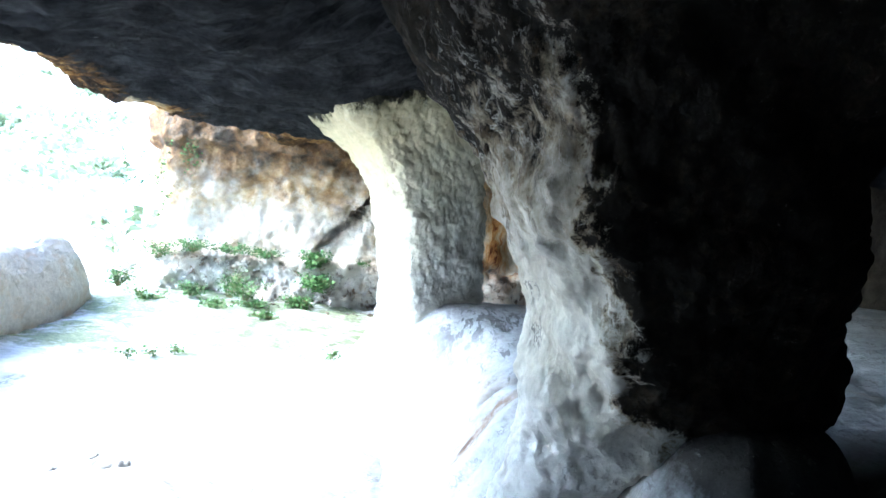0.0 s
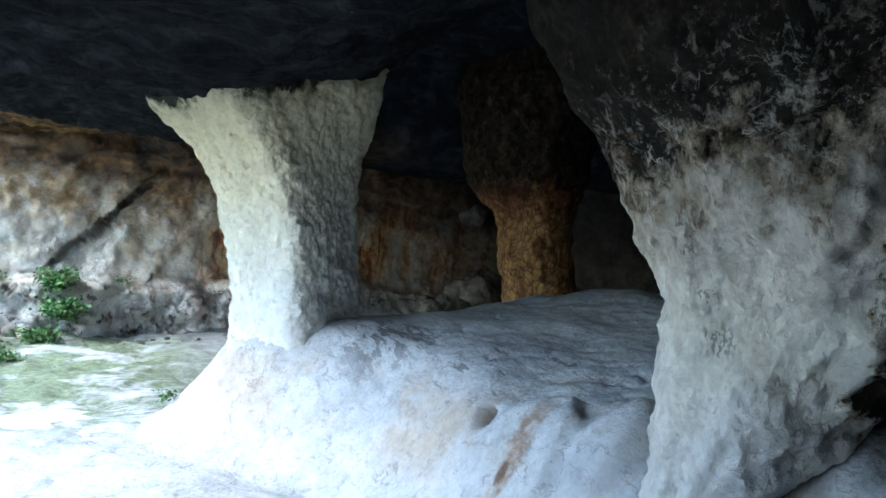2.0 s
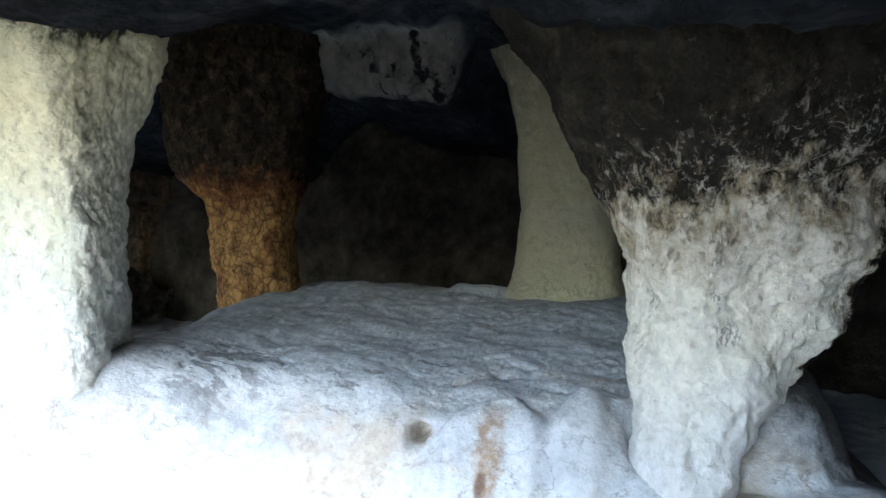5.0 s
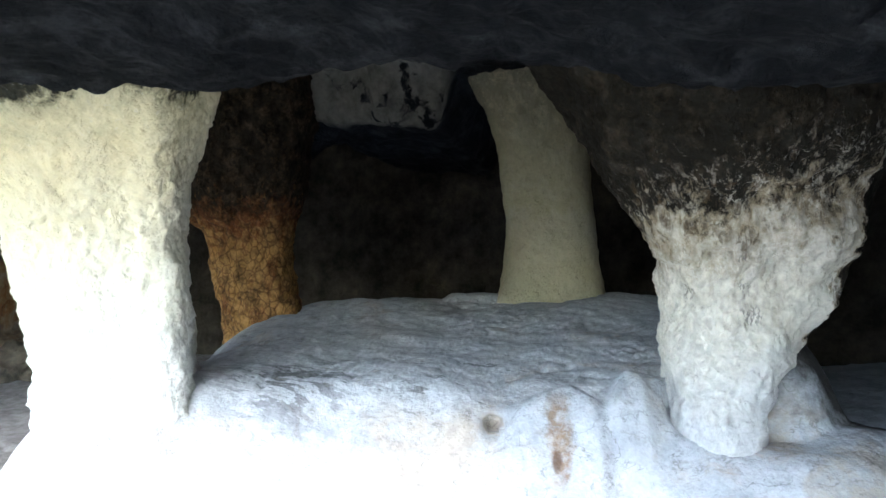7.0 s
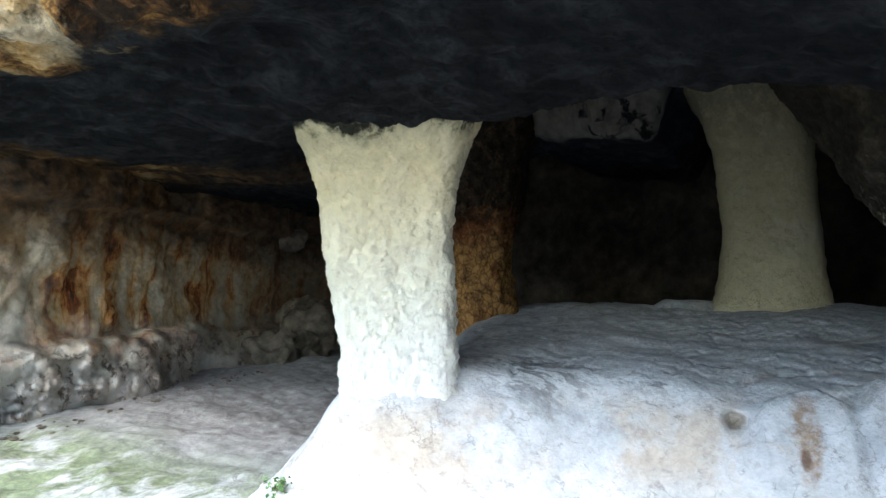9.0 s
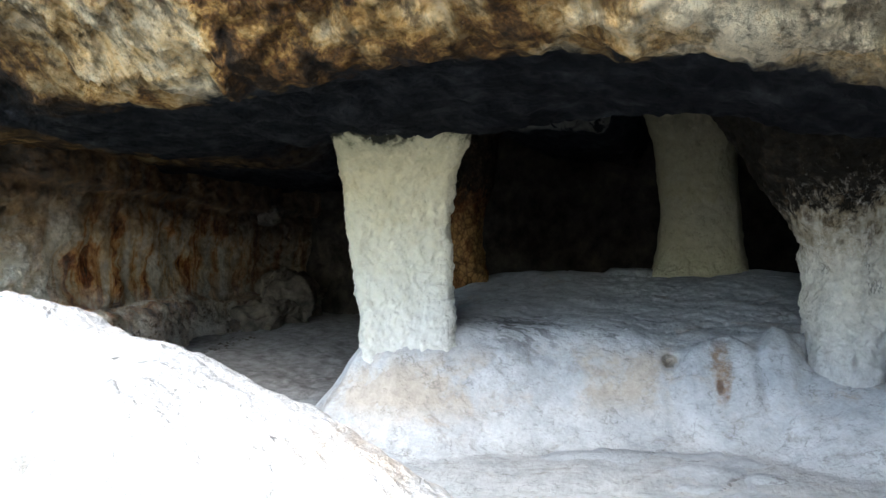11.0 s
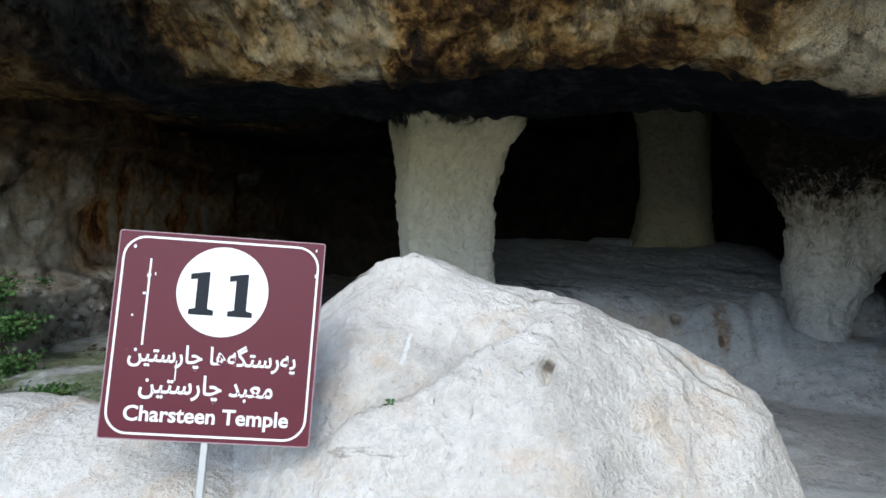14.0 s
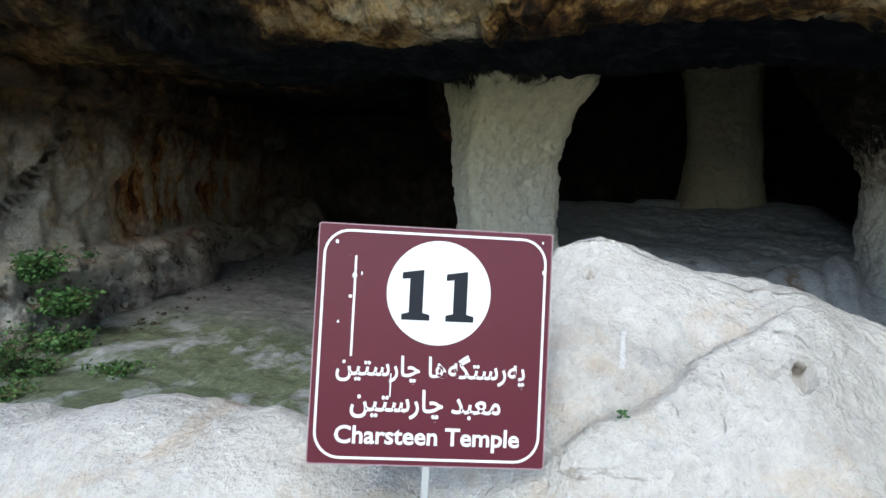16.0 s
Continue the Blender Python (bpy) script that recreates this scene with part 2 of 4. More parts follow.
def mat_pillar(name, white, soot_from, soot_to, ochre=0.3, top=(0.02, 0.018, 0.017), stain=(0.42, 0.30, 0.15), crackle=0.0, grain_size=15, grain=0.4, yellow=None, inner_black=0.0, foot=None, fleck=0.9, relief=1.0, smudges=(), slant=None):
    """Hewn limestone pillar: pale below, a lichen-stained band, soot-blackened above."""
    k = Mat(name)
    z = k.axis("Z")
    wob = k.math("MULTIPLY_ADD", k.noise(2.6, 7, 0.65), 0.5, -0.25)
    grit = k.math("MULTIPLY_ADD", k.noise(13 if fleck > 0.8 else 9, 7, 0.74, k.coords((1, 1, 0.6))), fleck, -fleck / 2)
    level = k.math("ADD", z, wob)
    if slant:
        level = k.math("SUBTRACT", level, k.math("MULTIPLY", k.math("MAXIMUM", k.math("SUBTRACT", k.axis("X"), slant[0]), 0.0), slant[1]))
    # Black reaches lower on the pillar's inner side.
    if inner_black:
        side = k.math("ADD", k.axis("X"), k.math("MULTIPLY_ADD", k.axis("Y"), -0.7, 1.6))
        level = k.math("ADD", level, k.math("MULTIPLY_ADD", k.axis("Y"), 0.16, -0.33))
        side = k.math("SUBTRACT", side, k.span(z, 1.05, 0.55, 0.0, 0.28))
        level = k.math("ADD", level, k.span(k.math("ADD", side, k.math("MULTIPLY_ADD", k.noise(3.0, 8, 0.75), 0.9, -0.45)), 0.74, 1.0, 0, inner_black))
    c = k.mix(k.noise(3, 7, 0.65), tuple(v * 0.86 for v in white), tuple(min(v * 1.10, 0.84) for v in white))
    c = k.mix(k.span(k.noise(9, 6, 0.75), 0.58, 0.72, 0, 0.3), c, tuple(v * 0.55 for v in white))
    c = k.mix(k.span(k.noise(3.5, 6, 0.7, k.coords((1.2, 1.2, 0.6))), 0.52, 0.66, 0, ochre), c, stain)
    if yellow:
        c = k.mix(k.span(k.math("ADD", level, k.math("MULTIPLY_ADD", k.noise(5, 6, 0.7), 0.8, -0.4)), 0.7, 2.3, 0, 0.95), c, yellow)
    if foot:
        c = k.mix(k.span(k.math("ADD", z, k.math("MULTIPLY_ADD", k.noise(2.5, 6), 0.9, -0.45)), 1.15, 0.6, 0, 0.85), c, foot)
    streak = k.span(k.noise(8, 8, 0.75, k.coords((1, 1, 0.35), warp=0.2)), 0.56, 0.72, 0, grain * 1.6)
    c = k.mix(streak, c, tuple(v * 0.45 for v in (white[0], white[1] * 0.95, white[2] * 0.9)))
    if crackle:
        cell = k.voronoi(13, "DISTANCE_TO_EDGE", k.coords((1, 1, 0.7), warp=0.25))
        c = k.mix(k.span(cell, 0.02, 0.12, crackle, 0), c, tuple(v * 0.3 for v in stain))
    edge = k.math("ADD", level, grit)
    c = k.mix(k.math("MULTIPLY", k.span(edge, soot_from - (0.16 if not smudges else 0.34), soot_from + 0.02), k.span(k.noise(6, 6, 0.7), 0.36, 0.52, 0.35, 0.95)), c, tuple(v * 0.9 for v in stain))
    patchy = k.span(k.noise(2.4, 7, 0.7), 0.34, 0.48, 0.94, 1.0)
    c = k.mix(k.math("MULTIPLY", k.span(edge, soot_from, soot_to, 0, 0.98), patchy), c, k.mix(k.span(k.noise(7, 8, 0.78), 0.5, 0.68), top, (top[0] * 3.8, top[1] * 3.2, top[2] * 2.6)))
    k.l.new(k.span(edge, soot_from, soot_to, 0.25, 0.04), k.b.inputs["Specular IOR Level"])
    c, gr = k.mottle(c, grain_size, grain, k.coords((1, 1, 0.75), warp=0.15))
    scr = k.math("MULTIPLY", k.span(k.noise(19, 6, 0.75, k.coords((1, 1, 0.55), (25, 0, 20), 0.2)), 0.59, 0.66), k.math("MULTIPLY", k.span(level, soot_from - 0.25, soot_from), k.span(level, soot_to + 0.35, soot_to - 0.02)))
    c = k.mix(k.math("MULTIPLY", scr, 0.38), c, tuple(v * 0.9 for v in white))
    if smudges:
        drip = k.span(k.noise(16, 7, 0.72, k.coords((1, 1, 0.28), warp=0.12)), 0.53, 0.60)
        c = k.mix(k.math("MULTIPLY", drip, k.math("MULTIPLY", k.span(level, soot_from - 0.36, soot_from - 0.16, 0, 0.85), k.span(level, soot_to + 0.22, soot_to + 0.05))), c, k.ramp(k.noise(7, 6, 0.7), (0.42, (0.08, 0.055, 0.03)), (0.6, (0.40, 0.36, 0.29))))
        vein = k.math("MULTIPLY", k.cracks(4.5, 0.013, k.coords((1, 1, 0.8), (10, 0, 0), 0.3)), k.math("MULTIPLY", k.span(level, soot_from - 0.3, soot_from - 0.1), k.span(level, soot_to + 0.2, soot_to - 0.05)))
        c = k.mix(k.math("MULTIPLY", vein, 0.7), c, tuple(v * 0.85 for v in white))
    for at, size in smudges:
        far = k.n.new("ShaderNodeVectorMath")
        far.operation = "DISTANCE"
        k.l.new(k.tc, far.inputs[0])
        far.inputs[1].default_value = at
        strokes = k.span(k.noise(62, 3, 0.5, k.coords((1, 1, 0.45), (12, 0, 0), 0.1)), 0.52, 0.57)
        c = k.mix(k.math("MULTIPLY", k.math("MULTIPLY", k.span(far.outputs["Value"], size, size * 0.6), strokes), 0.7), c, (0.12, 0.11, 0.11))
    pits = k.span(k.noise(17, 6, 0.8), 0.62, 0.69)
    c = k.mix(k.math("MULTIPLY", pits, 0.35 * relief), c, tuple(v * 0.35 for v in white))
    return k.done(c, (k.noise(7, 9, 0.74 if relief > 0.8 else 0.62), 0.7 * relief, 0.06), (pits, -0.4 * relief, 0.025), (gr, 0.5 * relief, 0.012), (k.noise(60, 6, 0.75), 0.5 * relief, 0.008))


def mat_soot():
    """Smoke-blackened ceiling with pale scars, and the raw weathered rock of the outer brow."""
    k = Mat("soot_rock", 0.75)
    k.b.inputs["Specular IOR Level"].default_value = 0.07
    c = k.ramp(k.noise(3.2, 9, 0.75), (0.3, (0.004, 0.004, 0.005)), (0.50, (0.012, 0.0125, 0.014)), (0.64, (0.048, 0.049, 0.051)), (0.76, (0.11, 0.105, 0.10)))
    x, y = k.axis("X"), k.axis("Y")
    specks = k.span(k.noise(30, 4, 0.7), 0.70, 0.74, 0, 0.5)
    c = k.mix(specks, c, (0.35, 0.34, 0.32))
    brow = k.span(k.math("ADD", x, k.math("MULTIPLY_ADD", k.noise(1.6, 8, 0.7), 1.1, -0.55)), -2.58, -2.78)
    along = k.math("ADD", y, k.math("MULTIPLY_ADD", k.noise(1.5, 7, 0.7), 1.6, -0.8))
    shift = k.ramp(k.span(along, 2.0, 9.0), (0.0, 0.68), (0.15, 0.66), (0.24, 0.50), (0.34, 0.50), (0.40, 0.44), (0.47, 0.41), (0.50, 0.62), (0.56, 0.59), (0.62, 0.50), (0.68, 0.45), (0.74, 0.20))
    tone = k.math("ADD", k.noise(2.2, 10, 0.75, k.coords((1, 1, 1.2), warp=0.35)), k.math("SUBTRACT", shift, 0.43))
    raw = k.ramp(tone, (0.36, (0.012, 0.011, 0.010)), (0.44, (0.06, 0.038, 0.022)), (0.50, (0.24, 0.12, 0.042)), (0.55, (0.58, 0.33, 0.105)), (0.61, (0.82, 0.57, 0.27)), (0.72, (0.88, 0.73, 0.48)))
    raw = k.mix(k.span(k.noise(6, 8, 0.75), 0.51, 0.60, 0, 0.75), raw, k.ramp(k.noise(15, 6, 0.7), (0.4, (0.02, 0.02, 0.021)), (0.65, (0.16, 0.10, 0.05))))
    raw = k.mix(k.span(k.noise(9, 8, 0.8, k.coords((1, 1, 1), (50, 20, 0))), 0.60, 0.67, 0, 0.6), raw, (0.70, 0.56, 0.36))
    # Recessed north stretch of the brow: its shade is put into the colour.
    raw = k.mix(k.span(k.math("ADD", y, k.math("MULTIPLY", k.noise(1.4, 6), 1.6)), 7.2, 7.9, 0, 0.88), raw, (0.02, 0.019, 0.018))
    runs = k.span(k.noise(4.2, 8, 0.72, k.coords((0.5, 1.6, 0.5), (0, 0, 18), 0.25)), 0.50, 0.58)
    raw = k.mix(k.math("MULTIPLY", runs, 0.6), raw, k.ramp(k.noise(18, 5, 0.7), (0.4, (0.012, 0.012, 0.013)), (0.62, (0.10, 0.06, 0.03))))
    raw, gr = k.mottle(raw, 11, 0.25, k.coords((1, 1, 1), (15, 30, 0), 0.2))
    c = k.mix(brow, c, raw)
    aisle = k.math("MULTIPLY", k.span(along, 8.0, 9.2), k.span(x, 2.4, 0.6))
    under = k.ramp(k.noise(2.0, 8, 0.72, k.coords((0.6, 1.2, 1), warp=0.3)), (0.40, (0.012, 0.011, 0.010)), (0.50, (0.10, 0.055, 0.025)), (0.57, (0.26, 0.15, 0.055)), (0.66, (0.40, 0.28, 0.14)))
    c = k.mix(aisle, c, under)
    face = k.math("MULTIPLY", k.math("MULTIPLY", k.span(x, 2.5, 2.65), k.span(x, 3.15, 3.0)), k.math("MULTIPLY", k.span(y, 4.4, 4.6), k.span(y, 6.8, 6.5)))
    scar = k.math("MULTIPLY", face, k.span(k.noise(2.4, 7, 0.65, k.coords((1, 1, 1), warp=0.4)), 0.60, 0.55))
    c = k.mix(scar, c, k.ramp(k.noise(4, 7, 0.7), (0.36, (0.13, 0.12, 0.105)), (0.6, (0.27, 0.25, 0.215))))
    return k.done(c, (k.noise(4, 9, 0.75), 0.9, 0.13), (gr, 0.8, 0.03), (k.noise(24, 8, 0.78), 0.8, 0.03))


def mat_ochre_wall():
    """Water-stained side wall: cream limestone with rust and black streaks running down."""
    k = Mat("streaked_wall")
    v = k.coords((0.85, 0.85, 0.13), warp=0.5)
    c = k.ramp(k.noise(3.4, 8, 0.68, v), (0.34, (0.025, 0.017, 0.012)), (0.41, (0.26, 0.075, 0.02)), (0.455, (0.60, 0.27, 0.08)), (0.50, (0.66, 0.45, 0.24)), (0.60, (0.78, 0.66, 0.50)))
    west = k.span(k.math("ADD", k.axis("X"), k.math("MULTIPLY_ADD", k.noise(1.3, 5), 1.6, -0.8)), 0.2, -0.9)
    cream = k.ramp(k.noise(2.0, 9, 0.72, k.coords((1, 1, 0.8), (0, 35, 0), 0.4)), (0.30, (0.40, 0.25, 0.12)), (0.40, (0.68, 0.52, 0.33)), (0.48, (0.78, 0.69, 0.55)), (0.66, (0.84, 0.79, 0.71)))
    c = k.mix(west, c, cream)
    c = k.mix(k.span(k.noise(5, 6, 0.7), 0.52, 0.7, 0, 0.45), c, (0.46, 0.27, 0.12))
    z = k.axis("Z")
    c = k.mix(k.math("MULTIPLY", k.math("MULTIPLY", west, k.span(k.math("ADD", z, k.math("MULTIPLY_ADD", k.noise(1.7, 6), 1.2, -0.6)), 1.4, 2.1)), k.span(k.noise(3, 7, 0.7), 0.40, 0.54, 0.2, 0.85)), c, k.ramp(k.noise(4, 7, 0.7), (0.38, (0.12, 0.065, 0.03)), (0.5, (0.44, 0.25, 0.095)), (0.65, (0.62, 0.46, 0.25))))
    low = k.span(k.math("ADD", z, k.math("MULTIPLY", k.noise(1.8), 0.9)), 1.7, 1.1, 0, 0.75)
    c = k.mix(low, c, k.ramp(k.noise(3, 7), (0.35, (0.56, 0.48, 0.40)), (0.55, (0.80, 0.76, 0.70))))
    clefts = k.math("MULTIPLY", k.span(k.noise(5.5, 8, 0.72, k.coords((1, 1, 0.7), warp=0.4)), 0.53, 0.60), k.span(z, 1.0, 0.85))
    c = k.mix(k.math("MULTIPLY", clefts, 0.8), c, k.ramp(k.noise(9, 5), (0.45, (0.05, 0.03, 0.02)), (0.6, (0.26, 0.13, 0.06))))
    # Darker brown towards the ceiling.
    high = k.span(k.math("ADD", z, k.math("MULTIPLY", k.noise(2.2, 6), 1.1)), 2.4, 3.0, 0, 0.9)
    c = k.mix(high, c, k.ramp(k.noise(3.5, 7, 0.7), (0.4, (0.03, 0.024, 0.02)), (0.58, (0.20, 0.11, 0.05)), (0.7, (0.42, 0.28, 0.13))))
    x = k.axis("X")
    # Darker again further into the cave.
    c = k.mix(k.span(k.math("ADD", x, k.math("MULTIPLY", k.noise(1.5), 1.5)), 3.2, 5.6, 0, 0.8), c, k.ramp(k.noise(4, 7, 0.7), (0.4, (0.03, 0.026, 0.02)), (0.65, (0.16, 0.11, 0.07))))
    c = k.mix(k.span(k.noise(24, 5, 0.75), 0.62, 0.70, 0, 0.4), c, (0.14, 0.09, 0.05))
    crack = k.span(k.noise(16, 6, 0.75), 0.61, 0.68)
    c = k.mix(k.math("MULTIPLY", crack, 0.5), c, (0.07, 0.045, 0.025))
    c, gr = k.mottle(c, 10, 0.12)
    return k.done(c, (k.noise(3.5, 10, 0.75), 0.9, 0.14), (crack, -0.6, 0.03), (gr, 0.7, 0.02), (k.noise(22, 8, 0.76), 0.8, 0.03))


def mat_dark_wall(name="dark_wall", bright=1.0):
    """Back and end walls, brown-black."""
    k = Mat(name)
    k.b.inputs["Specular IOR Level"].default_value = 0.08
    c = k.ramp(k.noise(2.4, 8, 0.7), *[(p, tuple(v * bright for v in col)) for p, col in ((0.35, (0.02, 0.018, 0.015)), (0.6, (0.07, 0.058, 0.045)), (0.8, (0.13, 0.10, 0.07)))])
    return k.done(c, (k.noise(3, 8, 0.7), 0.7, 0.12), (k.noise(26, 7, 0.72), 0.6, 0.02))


def mat_boulder():
    """Sun-bleached limestone boulder: cream white, ochre blotches, grey lichen, pits."""
    k = Mat("bleached_rock")
    c = k.ramp(k.noise(2.6, 9, 0.7, k.coords((1, 1, 1), warp=0.3)), (0.3, (0.58, 0.55, 0.515)), (0.48, (0.73, 0.70, 0.66)), (0.65, (0.82, 0.79, 0.755)))
    c = k.mix(k.span(k.noise(3.0, 8, 0.72, k.coords((1, 1, 1.4), (0, 30, 0), 0.5)), 0.51, 0.64, 0, 0.6), c, (0.66, 0.52, 0.39))
    c = k.mix(k.span(k.noise(6, 8, 0.78, k.coords((1, 1, 1), (40, 0, 0), 0.3)), 0.57, 0.68, 0, 0.45), c, (0.42, 0.43, 0.45))
    crack = k.span(k.noise(4, 7, 0.68, k.coords((1.0, 0.5, 2.2), (28, 0, 0), 0.25)), 0.645, 0.69)
    c = k.mix(k.math("MULTIPLY", crack, 0.6), c, (0.26, 0.21, 0.16))
    c, grain = k.mottle(c, 20, 0.16)
    pits = k.span(k.noise(38, 6, 0.8), 0.61, 0.69)
    c = k.mix(k.math("MULTIPLY", pits, 0.55), c, (0.24, 0.21, 0.18))
    # Hollow darkened in the colour as well; its dent alone stays bright.
    hollow = k.n.new("ShaderNodeVectorMath")
    hollow.operation = "DISTANCE"
    k.l.new(k.tc, hollow.inputs[0])
    hollow.inputs[1].default_value = (-4.585, 4.335, 1.208)
    c = k.mix(k.math("MULTIPLY", k.span(hollow.outputs["Value"], 0.034, 0.024), 0.8), c, (0.12, 0.09, 0.06))
    tick = k.math("MULTIPLY", k.span(k.math("ABSOLUTE", k.math("ADD", k.axis("Y"), k.math("MULTIPLY_ADD", k.noise(60, 3), 0.012, -4.739)), 0), 0.0075, 0.005), k.span(k.math("ABSOLUTE", k.math("SUBTRACT", k.axis("Z"), 1.237), 0), 0.040, 0.033))
    c = k.mix(k.math("MULTIPLY", tick, 0.85), c, (0.80, 0.80, 0.79))
    return k.done(c, (k.noise(7, 10, 0.73), 0.55, 0.05), (k.math("ADD", pits, crack), -0.6, 0.015), (grain, 0.7, 0.010), (k.noise(90, 6, 0.75), 0.5, 0.006))


def mat_leaf(name, dark, light):
    k = Mat(name, 0.55)
    oi = k.n.new("ShaderNodeNewGeometry").outputs["Random Per Island"]
    k.b.inputs["Subsurface Weight"].default_value = 0.0
    return k.done(k.mix(oi, dark, light))


def mat_plain(name, colour, rough=0.5, metal=0.0, wear=0.0, wear_colour=(0.6, 0.6, 0.6)):
    k = Mat(name, rough)
    k.b.inputs["Metallic"].default_value = metal
    c = k.mix(k.noise(6, 6), tuple(v * 0.88 for v in colour), tuple(min(1, v * 1.1) for v in colour))
    if wear:
        c = k.mix(k.span(k.noise(40, 6, 0.8), 0.66, 0.72, 0, wear), c, wear_colour)
    return k.done(c, (k.noise(60, 4), 0.05, 0.002))


PALE, FLOOR, SOOT = mat_pale_rock(), mat_floor(), mat_soot()
WALL, DARK, BOULDER = mat_ochre_wall(), mat_dark_wall(), mat_boulder()
PILLAR_A = mat_pillar("lime_washed_rock", (0.78, 0.76, 0.70), 2.41, 2.47, 0.2, top=(0.02, 0.02, 0.016), stain=(0.50, 0.45, 0.27), fleck=0.3, slant=(-0.66, 0.6), grain=0.10, yellow=(0.74, 0.64, 0.38))
PILLAR_B = mat_pillar("half_sooted_rock", (0.70, 0.655, 0.55), 1.76, 1.92, 0.4, top=(0.011, 0.0098, 0.008), stain=(0.31, 0.245, 0.15), grain=0.22, inner_black=1.6, foot=(0.58, 0.58, 0.575), fleck=1.1, relief=0.85, smudges=(((0.42, 2.60, 1.35), 0.06), ((0.30, 2.30, 1.34), 0.08), ((0.33, 2.28, 1.20), 0.09), ((0.22, 2.33, 1.50), 0.05)))
PILLAR_C = mat_pillar("rust_stained_rock", (0.44, 0.24, 0.085), 2.15, 2.4, 0.9, top=(0.03, 0.025, 0.019), stain=(0.20, 0.065, 0.018), crackle=0.55, grain_size=9, grain=0.7)
PILLAR_D = mat_pillar("yellowed_rock", (0.50, 0.45, 0.30), 2.2, 4.2, 0.3, top=(0.12, 0.115, 0.10), stain=(0.50, 0.44, 0.26), grain=0.10)


# ---- shaping tools ----
def lattice(ix, iy, iz):
    h = (ix * 374761393 + iy * 668265263 + iz * 1274126177) & 0xFFFFFFFF
    h = ((h ^ (h >> 13)) * 1103515245) & 0xFFFFFFFF
    h = (h ^ (h >> 16)) & 0xFFFFFF
    return h / float(0xFFFFFF) * 2 - 1


def value_noise(p):
    i = np.floor(p).astype(np.int64)
    f = p - i
    f = f * f * f * (f * (f * 6 - 15) + 10)
    out = 0
    for dx in (0, 1):
        wx = f[..., 0] if dx else 1 - f[..., 0]
        for dy in (0, 1):
            wy = f[..., 1] if dy else 1 - f[..., 1]
            for dz in (0, 1):
                wz = f[..., 2] if dz else 1 - f[..., 2]
                out = out + wx * wy * wz * lattice(i[..., 0] + dx, i[..., 1] + dy, i[..., 2] + dz)
    return out


def rough(p, scale, octaves=4, gain=0.5, seed=0.0):
    """Fractal noise of about -1 to 1 at points p (..., 3), features of size scale."""
    out, amp, q = 0, 1.0, np.asarray(p, float) / scale + 17.3 + seed * 7.77
    for _ in range(octaves):
        out = out + amp * value_noise(q)
        q, amp = q * 2.03 + 5.1, amp * gain
    return out


def smooth(a, b, v):
    t = np.clip((v - a) / (b - a), 0, 1)
    return t * t * (3 - 2 * t)


def sheet(name, P, material, parent=None, ring=False, flip=False):
    """One mesh from a grid of points P (nu, nv, 3); ring closes it round u."""
    nu, nv = P.shape[:2]
    idx = np.arange(nu * nv).reshape(nu, nv)
    a = idx if ring else idx[:-1]
    b = np.roll(idx, -1, 0) if ring else idx[1:]
    quads = np.stack([a[:, :-1], b[:, :-1], b[:, 1:], a[:, 1:]], -1).reshape(-1, 4)
    if flip:
        quads = quads[:, ::-1]
    me = bpy.data.meshes.new(name)
    me.vertices.add(nu * nv)
    me.vertices.foreach_set("co", P.reshape(-1).astype(np.float32))
    me.loops.add(quads.size)
    me.loops.foreach_set("vertex_index", quads.reshape(-1).astype(np.int32))
    me.polygons.add(len(quads))
    me.polygons.foreach_set("loop_start", np.arange(0, quads.size, 4, dtype=np.int32))
    me.polygons.foreach_set("use_smooth", np.ones(len(quads), dtype=bool))
    me.update(calc_edges=True)
    me.validate()
    me.materials.append(material)
    ob = new(name, me)
    ob.parent = parent
    return ob


def normals(P, ring=False):
    if ring:
        du = np.roll(P, -1, 0) - np.roll(P, 1, 0)
    else:
        du = np.gradient(P, axis=0)
    n = np.cross(du, np.gradient(P, axis=1))
    return n / (np.linalg.norm(n, axis=-1, keepdims=True) + 1e-9)


def pushed(P, ring, *layers):
    """P moved along its normals by layers of (size, depth, octaves)."""
    N = normals(P, ring)
    d = sum(depth * rough(P, size, octv, 0.55, size * 3) for size, depth, octv in layers)
    return P + N * d[..., None]


def part(name, bm, material, parent=None, label=""):
    me = bpy.data.meshes.new(name)
    bm.to_mesh(me)
    bm.free()
    me.materials.append(material)
    ob = new(name, me)
    ob.parent = parent
    if label:
        ob["label"] = label
    return ob


def curve(stops, v):
    """Smooth interpolation through (v, value...) stops."""
    s = np.array(stops, float)
    x = s[:, 0]
    out = []
    for j in range(1, s.shape[1]):
        y = s[:, j]
        m = np.gradient(y, x)
        i = np.clip(np.searchsorted(x, v) - 1, 0, len(x) - 2)
        h = x[i + 1] - x[i]
        t = np.clip((v - x[i]) / h, 0, 1)
        out.append((1 + 2 * t) * (1 - t) ** 2 * y[i] + t * (1 - t) ** 2 * h * m[i] + t * t * (3 - 2 * t) * y[i + 1] + t * t * (t - 1) * h * m[i + 1])
    return out


